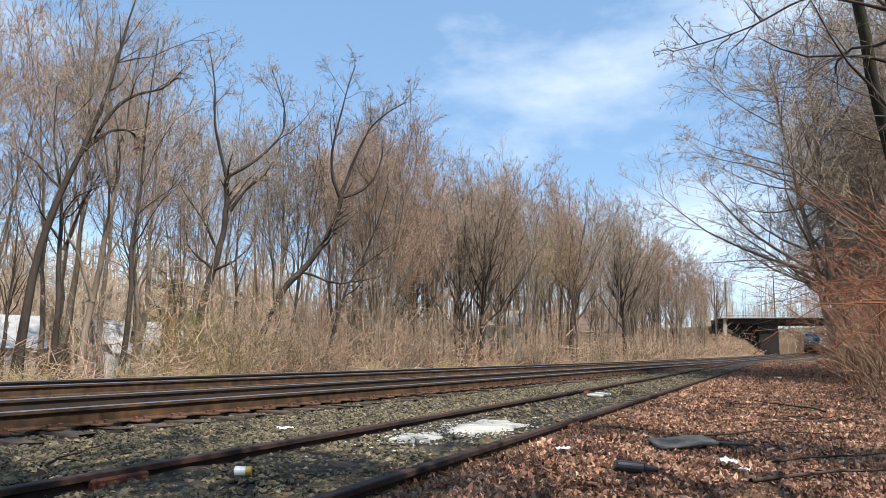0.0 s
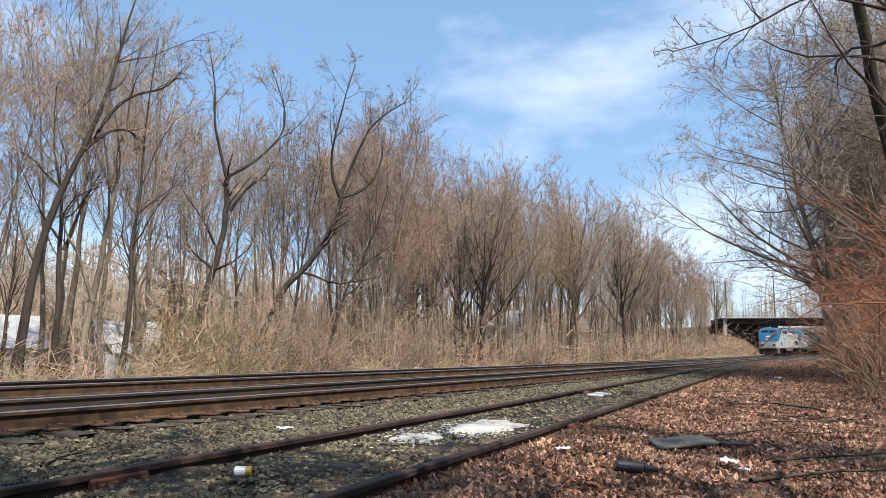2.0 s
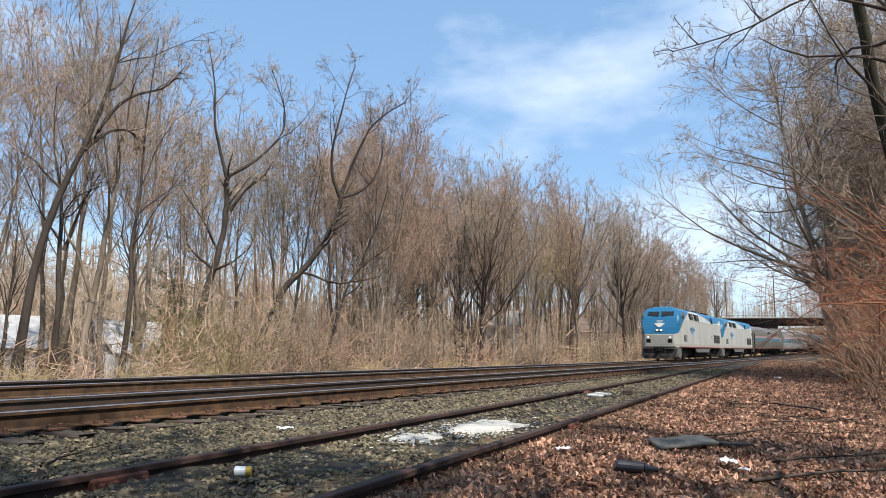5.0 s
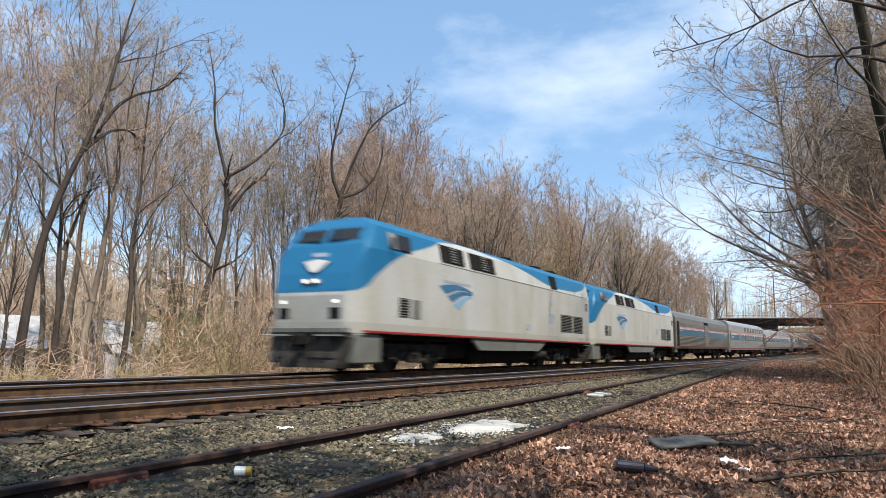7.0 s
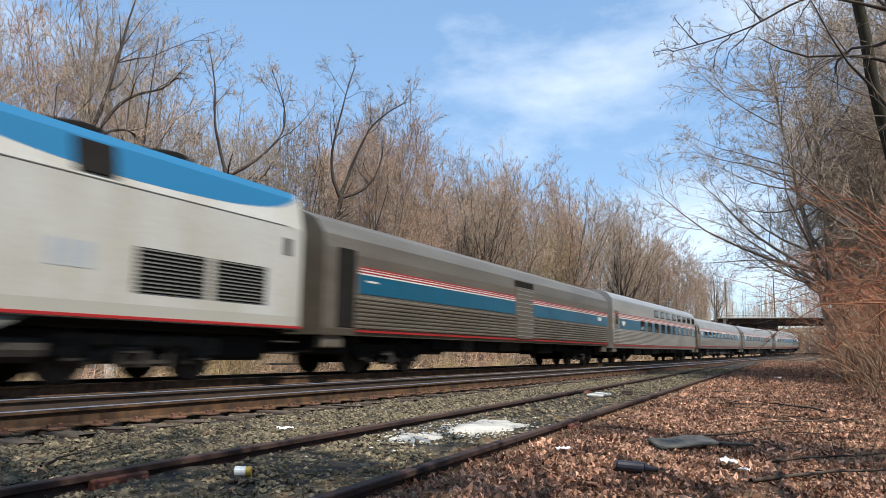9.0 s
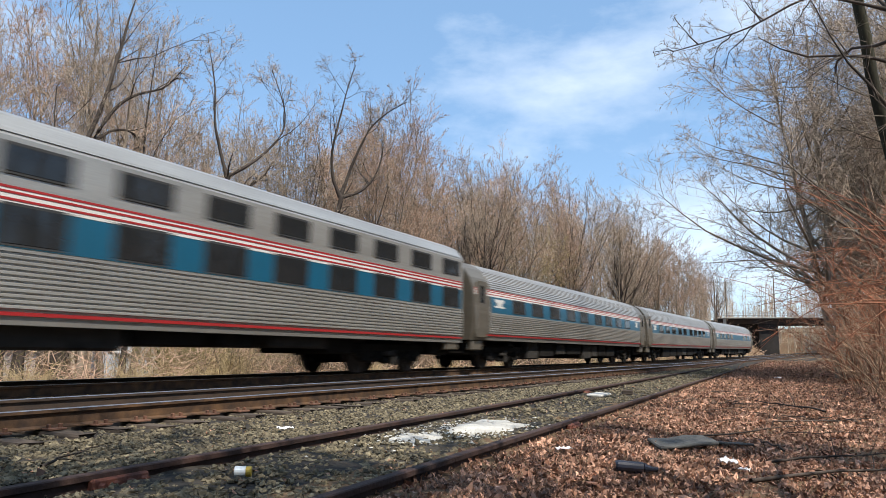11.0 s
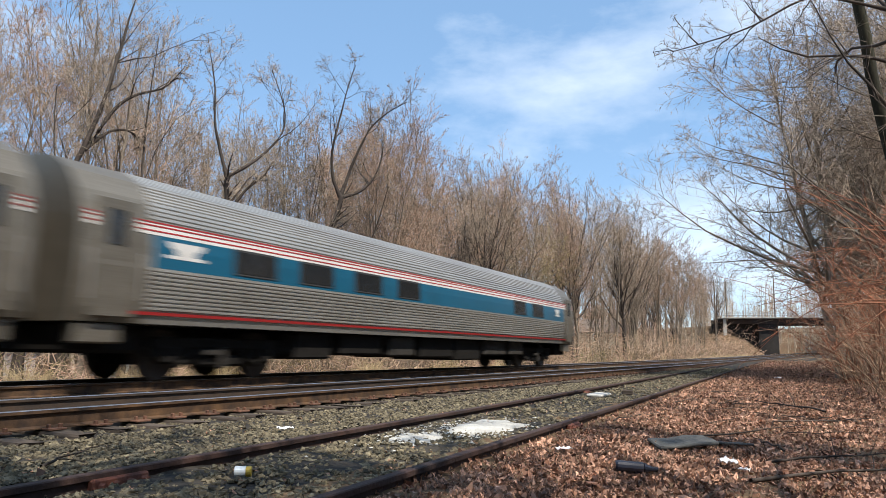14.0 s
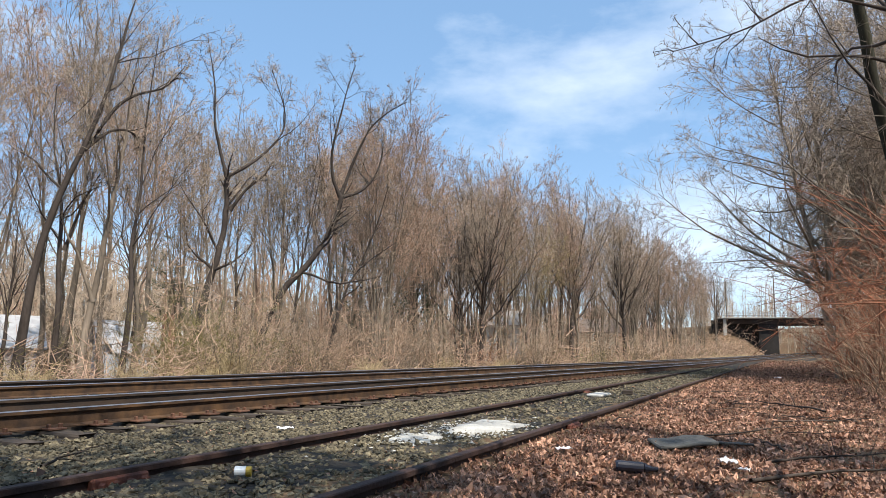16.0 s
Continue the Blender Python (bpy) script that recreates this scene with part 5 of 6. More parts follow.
def undergrowth(seed, count, mat, label, lat0, lat1, high, s0, s1, lean=0.5, ln=(0.35, 1.1), r=0.005):
    """Tangled stems and brambles between the trees, past counting; it thins out upwards and in clumps."""
    rng = np.random.default_rng(seed)
    s = np.exp(rng.uniform(np.log(s0), np.log(s1), count))
    la = rng.uniform(lat0, lat1, count)
    x = np.interp(s, _s, _cx) - la * np.sin(np.interp(s, _s, _h))
    y = np.interp(s, _s, _cy) + la * np.cos(np.interp(s, _s, _h))
    clump = np.array([noise.noise(Vector((a * 0.42, b * 0.42, 3.0 + seed * 1.7))) + 0.5 * noise.noise(Vector((a * 1.3, b * 1.3, seed))) for a, b in zip(x, y)])
    top = high * np.clip(0.16 + 2.5 * clump, 0.04, 1.7) * np.interp(la, (lat0, lat0 + 2.0), (0.4, 1.0)) * np.interp(x / np.maximum(y, 1), (0.70, 0.92), (0.45, 1.0))
    sel = (clump > 0.16) | (rng.random(count) < np.interp(clump, (-0.2, 0.16), (0.01, 0.22)))
    sel &= (x / np.maximum(y, 1) > 0.84) | (la < 6.2) | (rng.random(count) < 0.30)
    s, la, x, y, top = s[sel], la[sel], x[sel], y[sel], top[sel]
    count = len(s)
    z = ground_z(x, y) + top * rng.uniform(0, 1, count) ** 1.3
    d = unit(rng.normal(size=(count, 3)) * np.array([lean, lean, 0.4]) + np.array([0, 0, 0.3]))
    size = rng.uniform(ln[0], ln[1], count) * (1 + s / 120)
    p = np.stack([x, y, z], -1)
    P = np.stack([p, p + d * size[:, None]], 1)
    R = (r * rng.uniform(0.6, 1.6, count) * (1 + s / 70))[:, None] * np.ones((1, 2))
    return tagged(new("undergrowth", fast_mesh("undergrowth", [spikes(P, R)], mat)), label, "brush", kind="stuff")


undergrowth(1, 10000, M_BRUSH, "tan bramble and sapling undergrowth below the trees", 5.2, 13.0, 2.8, 8, 150, 0.6, (0.4, 1.3), 0.012)
undergrowth(2, 7000, M_TWIG_RED, "reddish bramble undergrowth beside the line", 4.8, 10.0, 2.4, 8, 150, 0.7, (0.3, 1.1), 0.012)
undergrowth(3, 6000, M_TWIG_RED, "brown tangled undergrowth below the trees", 8.0, 22.0, 3.6, 8, 150, 0.5, (0.5, 1.7), 0.014)
undergrowth(4, 12000, M_STRAW, "dry grass along the edge of the ballast", 4.0, 5.8, 0.35, 8, 140, 0.5, (0.2, 0.5), 0.004)
undergrowth(5, 9000, M_OLIVE, "olive-green vine tangle among the brush", 6.0, 12.0, 3.0, 10, 120, 0.6, (0.3, 1.0))
vine = shrub("vine_mound", "olive vine tangle heaped over a shrub", 77, 60, 3.4, 1.7, M_OLIVE, M_OLIVE, 0.55, 0.008, (8, 8))
vine.matrix_world = place(17.2, 18.3, 0.5, 1.0)
copy_thing(vine, place(18.7, 18.9, 2.5, 1.0))
straw = shrub("grass_tuft", "tuft of dry straw-coloured grass", 79, 120, 0.8, 0.5, M_STRAW, M_STRAW, 0.5, 0.006, (3, 2), "grass")
for i, (x, y, sc) in enumerate(((17.3, 16.9, 1.5), (18.0, 17.2, 1.1), (14.2, 17.2, 0.8), (16.1, 17.3, 0.7), (26.0, 16.9, 0.8), (11.2, 17.4, 0.7), (33.0, 16.6, 0.8), (40, 16.3, 0.8))):
    m = place(x, y, i, sc, 0.02)
    if i:
        copy_thing(straw, m)
    else:
        straw.matrix_world = m
green = shrub("green_shrub", "small shrub in fresh green leaf", 80, 40, 1.6, 0.5, M_BARK, M_BUD, 0.0, 0.008, (8, 8))
green.matrix_world = place(66.0, 19.0, 0, 1.0)
# the red-brown thicket beside the leafy ground
thick = [shrub("thicket", "thicket of arching red-brown dead canes", 90, 60, 4.6, 1.0, M_CANE_RED, M_CANE_RED, 0.42, 0.017, (4, 3), group="cane thicket", fine=0.006, wob=0.22),
         shrub("thicket", "thicket of bleached tan and brown canes", 91, 50, 3.6, 1.0, M_CANE_TAN, M_CANE_RED, 0.5, 0.018, (3, 3), group="cane thicket", fine=0.006, wob=0.24)]
for i, (k, x, y, sc) in enumerate(((0, 16.8, -1.5, 1.0), (1, 15.0, -1.7, 0.9), (1, 19.0, -1.2, 1.05), (1, 20.8, -1.0, 1.0), (0, 14.3, -2.8, 1.15), (0, 17.5, -3.0, 1.2), (1, 22.5, -1.4, 1.1), (0, 24.5, -0.7, 1.0), (1, 27.5, -0.6, 1.0), (0, 12.6, -2.6, 1.0),
                                   (0, 21.0, -3.4, 1.25), (1, 32.0, -0.5, 0.9), (1, 25.0, -2.4, 1.2), (0, 29.0, -2.0, 1.2), (1, 17.2, -2.1, 1.1), (0, 36.0, -0.8, 1.0), (1, 14.0, -2.0, 0.8))):
    m = place(x, y - (1.35 if x < 22 else 1.0), i * 1.3, sc, 0.03)
    if i > 1:
        copy_thing(thick[k], m)
    else:
        thick[k].matrix_world = m


pale = shrub("thicket", "clump of bleached bare canes before the thicket", 94, 26, 2.6, 0.8, M_CANE_TAN, M_CANE_RED, 0.4, 0.013, (2, 2), group="cane thicket", fine=0.005, wob=0.2)
for i, (x, y, sc) in enumerate(((13.4, -1.75, 0.9), (14.8, -1.75, 1.0), (16.6, -1.65, 1.1), (18.8, -1.55, 1.0), (12.4, -1.95, 0.8), (21.5, -1.4, 1.0))):
    m = place(x, y, i * 1.9, sc, 0.03)
    if i:
        copy_thing(pale, m)
    else:
        pale.matrix_world = m


def far_wood(seed, count, where, hmin, hmax, mat, label, thin=1.0):
    """Distant stems with forked tops, too many to count."""
    rng = np.random.default_rng(seed)
    x, y = where(rng, count)
    z = ground_z(x, y)
    h = rng.uniform(hmin, hmax, count)
    p = np.stack([x, y, z], -1)
    d = unit(rng.normal(size=(count, 3)) * 0.06 + np.array([0, 0, 1.0]))
    P = np.stack([p + d * (h * f)[:, None] + rng.normal(size=p.shape) * 0.15 * f for f in (0, 0.3, 0.6, 1.0)], 1)
    R = (h * 0.010 * thin)[:, None] * np.array([1, 0.75, 0.5, 0.12])[None]
    L2, Q2 = shoots(rng, P, R, 9, 0.15, 1.0, (25, 65), 0.36, 1, 0.08, 0.12, 0.5, 0.02 * thin)
    L3, Q3 = shoots(rng, L2, Q2, 9, 0.1, 1.0, (25, 70), 0.55, 1, 0.1, 0.1, 0.6, 0.016 * thin)
    return tagged(new("far_wood", fast_mesh("far_wood", [tubes(P, R, 4), spikes(L2, Q2), spikes(L3, Q3)], mat)), label, "wood", kind="stuff")


def behind(rng, n):
    s = rng.uniform(5, 150, n)
    la = rng.uniform(28, 75, n) + np.where(s < 48, 26, 0)
    pts = [course(a, b) for a, b in zip(s, la)]
    return np.array([p_.x for p_ in pts]), np.array([p_.y for p_ in pts])


def beyond(rng, n):
    x = rng.uniform(172, 225, n)
    return x, rng.uniform(-28, 30, n)


def hillside(rng, n):
    return rng.uniform(45, 130, n), rng.uniform(-45, -9, n)


far_wood(1, 170, behind, 6, 15, M_TWIG, "grey-brown bare wood behind the houses")
far_wood(2, 260, beyond, 6, 14, M_TWIG, "distant grey bare wood beyond the bridge")
# wood out of view behind the camera, added to block low sky light
def unseen_wood(rng, n):
    return rng.uniform(-60, 50, n), rng.uniform(-42, -14, n)


far_wood(8, 260, unseen_wood, 10, 16, M_BARK, "unseen bare wood behind the camera, blocking sky light", 2.6)
far_wood(3, 160, hillside, 9, 15, M_TWIG_DARK, "bare wood beside the line")


def edge_of_wood(rng, n):
    s = np.exp(rng.uniform(np.log(9), np.log(140), n))
    la = rng.uniform(6.5, 20, n)
    s = np.where(s < 18, s + 20, s)
    pts = [course(a, b) for a, b in zip(s, la)]
    return np.array([p_.x for p_ in pts]), np.array([p_.y for p_ in pts])


def mid_wood(rng, n):
    s = rng.uniform(10, 150, n)
    la = rng.uniform(20, 42, n) + np.where(s < 40, 27, 0)
    pts = [course(a, b) for a, b in zip(s, la)]
    return np.array([p_.x for p_ in pts]), np.array([p_.y for p_ in pts])


far_wood(4, 140, edge_of_wood, 2.5, 7, M_TWIG, "pale thin saplings among the trees", 0.4)
far_wood(5, 400, mid_wood, 5, 13, M_TWIG_RED, "brown bare wood behind the first trees", 1.7)


def low_wood(rng, n):
    s = rng.uniform(12, 190, n)
    la = rng.uniform(34, 60, n) + np.where(s < 52, 18, 0)
    pts = [course(a, b) for a, b in zip(s, la)]
    return np.array([p_.x for p_ in pts]), np.array([p_.y for p_ in pts])


far_wood(6, 480, low_wood, 4, 10, M_BARK, "dense grey-brown scrub far behind the trees", 2.6)


def left_wood(rng, n):
    return rng.uniform(24, 78, n), rng.uniform(58, 80, n)


far_wood(7, 330, left_wood, 7, 14, M_TWIG, "grey-brown bare wood beyond the low houses", 2.4)


# ---- houses beyond the wood, the bridge, poles ----
M_ROOF = material("pale grey shingles", (0.413, 0.405, 0.398), 0.9, 0, (0.315, 0.307, 0.300), 3, 0.35, 30, 0.3)
M_ROOF_DARK = material("brown shingles", (0.20, 0.15, 0.12), 0.9, 0, (0.14, 0.11, 0.09), 3, 0.35, 30, 0.3)
M_SIDING_PINK = material("cream-pink clapboard", (0.576, 0.480, 0.432), 0.7, 0, (0.496, 0.416, 0.376), 2, 0.3, 40, 0.1)
M_SIDING_GREY = material("blue-grey clapboard", (0.45, 0.48, 0.52), 0.7, 0, (0.38, 0.40, 0.44), 2, 0.3, 40, 0.1)
M_SIDING_WHITE = material("white clapboard", (0.680, 0.680, 0.663), 0.7, 0, (0.595, 0.595, 0.578), 2, 0.3, 40, 0.1)
M_SIDING_BEIGE = material("beige clapboard", (0.60, 0.54, 0.42), 0.7, 0, (0.5, 0.45, 0.36), 2, 0.3, 40, 0.1)
M_BRICK = material("red chimney brick", (0.30, 0.13, 0.09), 0.9, 0, (0.22, 0.10, 0.075), 6, 0.4, 40, 0.3)
M_CONC = material("mottled dark concrete", (0.042, 0.034, 0.029), 0.9, 0, (0.018, 0.015, 0.013), 0.6, 0.45, 12, 0.4)
M_CONC_PALE = material("pale concrete", (0.52, 0.50, 0.46), 0.9, 0, (0.38, 0.36, 0.32), 1.2, 0.35, 20, 0.3)
M_GIRDER = material("dark rusted girder paint", (0.03, 0.024, 0.021), 0.8, 0, (0.06, 0.036, 0.026), 1.0, 0.35, 20, 0.2)
M_GALV = material("galvanised rail", (0.42, 0.44, 0.46), 0.5, 0.6, (0.33, 0.34, 0.35), 3, 0.35, 30, 0.1)
M_POLE = material("weathered pole timber", (0.17, 0.135, 0.10), 0.9, 0, (0.11, 0.085, 0.065), 2, 0.4, 20, 0.4, stretch=(1, 1, 0.2))


def house(label, at, turn, w, d, h, rise_, wall_mat, roof_mat, wins, chimney=False):
    """A clapboard house: boards on four walls, a gable roof with eaves, windows with frames."""
    th = empty("house", pose(*at, 0, 0, turn), label=label, category="house", group="houses beyond the wood")
    part("wall", box(w, d, h, (0, 0, h / 2), 0.02), wall_mat, th, "clapboard walls")
    nb = int(h / 0.2)
    for k in range(nb):
        part("board", box(w + 0.03, 0.02, 0.17, (0, -d / 2 - 0.012, 0.1 + k * 0.2), 0, Matrix.Rotation(0.08, 3, "X")), wall_mat, th)
    g = bmesh.new()
    vs = [g.verts.new((sx * (w / 2), y, z)) for sx in (-1, 1) for y, z in ((-d / 2, h), (d / 2, h), (0, h + rise_))]
    bmesh.ops.convex_hull(g, input=g.verts)
    part("gable", g, wall_mat, th, "clapboard gables")
    for side in (-1, 1):
        sl = math.hypot(d / 2 + 0.4, rise_ * (1 + 0.8 / d))
        an = math.atan2(rise_, d / 2)
        part("roof", box(w + 0.7, sl, 0.12, (0, 0, 0), 0.02), roof_mat, th, "shingled roof slope", Matrix.Translation((0, side * (d / 4 + 0.18), h + rise_ / 2 - 0.09 + 0.08)) @ Matrix.Rotation(-side * an, 4, "X"))
    for x, z, ww, hh in wins:
        wd = part("window", box(ww + 0.2, 0.08, hh + 0.2, (0, 0, 0), 0.01), M_SIDING_WHITE, th, "white-framed window", Matrix.Translation((x, -d / 2 - 0.04, z)))
        for sx in (-1, 1):
            part("pane", box(ww / 2 - 0.05, 0.02, hh, (sx * ww / 4, -0.04, 0), 0.004), M_GLASS, wd, "dark glass")
    if chimney:
        part("chimney", box(0.8, 0.8, h + rise_ + 0.6, (w / 2 - 1.0, -d / 2 - 0.5, (h + rise_ + 0.6) / 2), 0.02), M_BRICK, th, "red brick chimney")
    return th


def gnd(x, y):
    return float(ground_z(x, y))


house("low cream-pink house with a pale grey roof", (24.3, 47.7, gnd(24.3, 47.7) - 0.2), 62 - 90, 11.0, 7.5, 2.5, 1.9, M_SIDING_PINK, M_ROOF, [(-2.5, 1.5, 1.1, 1.1), (2.6, 1.5, 1.1, 1.1)])
house("blue-grey house with a red brick chimney", (34.7, 42.2, gnd(34.7, 42.2) - 0.2), -30, 5.0, 5.0, 2.6, 1.4, M_SIDING_GREY, M_ROOF, [(-1.2, 1.6, 0.9, 1.1), (1.3, 1.6, 0.9, 1.1)], True)
house("white clapboard house beyond the trees", (72.5, 30.0, gnd(72.5, 30) - 0.2), -62, 3.6, 6.0, 4.6, 1.5, M_SIDING_WHITE, M_ROOF, [(0, 1.6, 0.8, 1.2), (0, 3.6, 0.8, 1.1)])
house("brown-roofed beige house beyond the trees", (101.0, 27.5, gnd(101, 27.5) - 0.2), -65, 6.0, 7.0, 4.4, 1.8, M_SIDING_BEIGE, M_ROOF_DARK, [(-1.6, 1.6, 0.8, 1.2), (1.6, 1.6, 0.8, 1.2), (0, 3.6, 0.8, 1.0)])
shed = house("pale blue-green garden shed", (30.0, 37.0, gnd(30, 37) - 0.1), -32, 1.5, 1.5, 1.7, 0.4, M_SIDING_WHITE, M_ROOF, [])

fence = empty("fence", label="dark weathered board fence beside the white house", category="fence")
for k in range(9):
    p0 = Vector((64.0, 24.6)) + Vector((0.62, -0.18)) * k * 1.6
    part("post", box(0.1, 0.1, 1.3, (p0.x, p0.y, gnd(*p0) + 0.6), 0.01), M_POLE, fence)
    for z in (0.35, 0.65, 0.95):
        if k < 8:
            part("rail", box(1.66, 0.04, 0.12, (p0.x + 0.5, p0.y - 0.14, gnd(*p0) + z), 0.005, Matrix.Rotation(-0.283, 3, "Z")), M_POLE, fence)


def bridge():
    """A road bridge over the line: girders, deck edge, railing, a dark abutment and its wing wall."""
    th = empty("road_bridge", pose(150.0, 4.4, 0, 0, 0, 6.0), label="dark steel road bridge on dark concrete abutments", category="bridge")
    zb = 7.0
    for y in (0.0, 2.6, 5.2, 7.8, 10.4):
        part("girder", box(0.34, 46.0, 0.95, (0, 0, 0), 0.02, bm=box(0.5, 46.0, 0.06, (0, 0, -0.46))), M_GIRDER, th, "rusted steel girder", Matrix.Translation((0.2 + y, -12.5, zb + 0.45)))
    part("deck", box(12.4, 48.0, 0.3, (5.4, -12.5, zb + 1.05), 0.03), M_CONC, th, "dark concrete deck")
    part("deck_edge", box(0.25, 48.0, 0.22, (-0.95, -12.5, zb + 1.08), 0.02), M_CONC_PALE, th, "pale concrete kerb")
    for k in range(25):
        part("post", box(0.09, 0.09, 1.05, (-0.8, 11.0 - k * 1.95, zb + 1.7), 0.01), M_GALV, th)
    for z in (1.6, 1.9, 2.2):
        part("railing", cyl(0.035, 47.5, (-0.8, -12.5, zb + z), "Y", 6), M_GALV, th, "galvanised railing")
    for z in (1.6, 2.2):
        part("railing", cyl(0.035, 47.5, (11.4, -12.5, zb + z), "Y", 6), M_GALV, th, "galvanised railing")
    part("pier", box(11.0, 3.4, 7.2, (5.6, 1.75, 3.45), 0.08), M_CONC, th, "dark concrete pier")
    part("back_wall", box(10.0, 7.0, 6.6, (6.6, 6.9, 3.8), 0.08), M_CONC, th, "dark concrete back wall")
    part("wing_wall", box(0.7, 3.0, 3.0, (0.6, 10.6, 6.2), 0.06), M_CONC, th, "grey wing wall")
    part("pale_post", box(0.55, 0.6, 3.2, (-0.4, 9.6, 6.2), 0.05), M_CONC_PALE, th, "pale concrete post")
    part("far_pier", box(11.0, 2.5, 7.2, (5.6, -24.0, 3.45), 0.08), M_CONC, th, "dark concrete abutment")
    return th


bridge()


def pole(x, y, h, arms, label):
    th = empty("utility_pole", pose(x, y, gnd(x, y) - 0.3), label=label, category="utility pole", group="utility poles")
    part("shaft", cyl(0.16, h, (0, 0, h / 2), n=8, r2=0.10), M_POLE, th)
    for k in range(arms):
        part("crossarm", box(0.1, 2.2, 0.1, (0, 0, h - 0.5 - 0.7 * k), 0.01), M_POLE, th)
        for y_ in (-0.9, -0.4, 0.4, 0.9):
            part("insulator", cyl(0.045, 0.16, (0, y_, h - 0.38 - 0.7 * k), n=6), M_GALV, th)
    return th


pole(138.0, 14.5, 14.5, 1, "tall slim timber utility pole")
pole(168.0, 5.5, 17.0, 1, "timber utility pole beyond the bridge")
pole(176.0, 16.0, 18.0, 1, "timber utility pole beyond the bridge")
for k, (z, y0) in enumerate(((14.0, 14.0), (13.5, 14.9))):
    pts = [(138.0 + 38 * f, y0 + 1.5 * f, z + 4.0 * f + gnd(138, 14.5) - 0.6 * math.sin(math.pi * f)) for f in np.linspace(0, 1, 12)]
    v, f = tubes(np.array([pts]), np.full((1, 12), 0.02), 4)
    tagged(new("overhead_wire", fast_mesh("overhead_wire", [(v, f)], M_RUBBER)), "thin black overhead wire between poles", "wire", "overhead wires")


# ---- ballast, ties, leaves and litter ----
M_LEAF = material("dry oak and maple leaves", (0.54, 0.315, 0.21), 0.6, 0, (0.10, 0.045, 0.028), 3.0, 0.42, 30, 0, 0.3, 0.5, island=1.4)
M_POWDER = material("white spilt powder", (0.54, 0.52, 0.47), 0.95, 0, (0.36, 0.34, 0.30), 4.0, 0.35, 60, 0.5, 0.1)
M_PLATE = material("rusty tie plate", (0.16, 0.075, 0.045), 0.85, 0, (0.09, 0.05, 0.035), 8, 0.4, 40, 0.3, 0.2, 0.4)
M_RUST_RED = material("orange-red rust", (0.17, 0.055, 0.032), 0.85, 0, (0.10, 0.04, 0.028), 8, 0.4, 50, 0.4)
M_DARKBOARD = material("charcoal weathered board", (0.055, 0.055, 0.05), 0.92, 0, (0.11, 0.105, 0.095), 5, 0.35, 40, 0.3)
M_PAPER = material("crumpled white paper", (0.80, 0.78, 0.76), 0.8, 0, (0.7, 0.66, 0.66), 8, 0.3, 40, 0.1)
M_CAN = material("white can paint", (0.75, 0.77, 0.78), 0.35, 0.3, (0.6, 0.62, 0.62), 8, 0.3, 40, 0.05)
M_YELLOW = material("yellow can label", (0.60, 0.38, 0.05), 0.4, 0.2, (0.5, 0.33, 0.05), 8, 0.3, 40, 0.05)
M_BOTTLE = material("dark plastic bottle", (0.015, 0.014, 0.022), 0.12, 0, (0.03, 0.025, 0.03), 6, 0.3, 20, 0.0, 0.6)
M_PINK = material("faded red and white wrapper", (0.70, 0.45, 0.45), 0.6, 0, (0.75, 0.74, 0.74), 25, 0.5, 40, 0.05)


def sid_y(x):
    return SD0 + SA * x + SK * x * x / 2


def ties(track, fn, s0, s1, step, length, top, seed, skip=0.0, wide=0.23):
    """Timber ties with split, uneven ends, each an object, on one of four meshes."""
    rnd = random.Random(seed)
    shapes = []
    for k in range(4):
        b = box(wide, length, 0.18, (0, 0, -0.09), 0.015)
        for v in b.verts:
            v.co += Vector((rnd.uniform(-0.012, 0.012), rnd.uniform(-0.06, 0.06), rnd.uniform(-0.012, 0.006)))
        me = bpy.data.meshes.new("tie")
        b.to_mesh(me)
        b.free()
        me.materials.append(M_TIE)
        shapes.append(me)
    s, out = s0, []
    while s < s1:
        if rnd.random() >= skip:
            p_ = fn(s, rnd.uniform(-0.13, 0.13), top + rnd.uniform(-0.02, 0.0))
            ob = new("tie", rnd.choice(shapes))
            ob.parent = track
            ob.matrix_local = Matrix.Translation(p_) @ Matrix.Rotation(heading(s) + rnd.uniform(-0.05, 0.05), 4, "Z")
            out.append(s)
        s += step * rnd.uniform(0.94, 1.06)
    return out


tie_s = ties(near_track, near_main, -6, 110, 0.52, 2.62, -0.195, 5)
ties(far_track, course, -6, 110, 0.55, 2.6, -0.192, 6)
ties(siding_track, siding, -3, 60, 0.56, 2.45, -0.168, 7, 0.12)
plate_me = bpy.data.meshes.new("tie_plate")
b = box(0.19, 0.36, 0.02, (0, 0, -0.183), 0.004)
for dx, dy in ((-0.06, -0.115), (0.06, -0.115), (-0.06, 0.115), (0.06, 0.115)):
    box(0.03, 0.045, 0.05, (dx, dy, -0.16), 0.006, bm=b)
b.to_mesh(plate_me)
b.free()
plate_me.materials.append(M_PLATE)
for s in tie_s[:120]:
    for sg in (-1, 1):
        ob = new("tie_plate", plate_me)
        ob.parent = near_track
        ob.matrix_local = Matrix.Translation(near_main(s, sg * GAUGE, 0)) @ Matrix.Rotation(heading(s), 4, "Z")
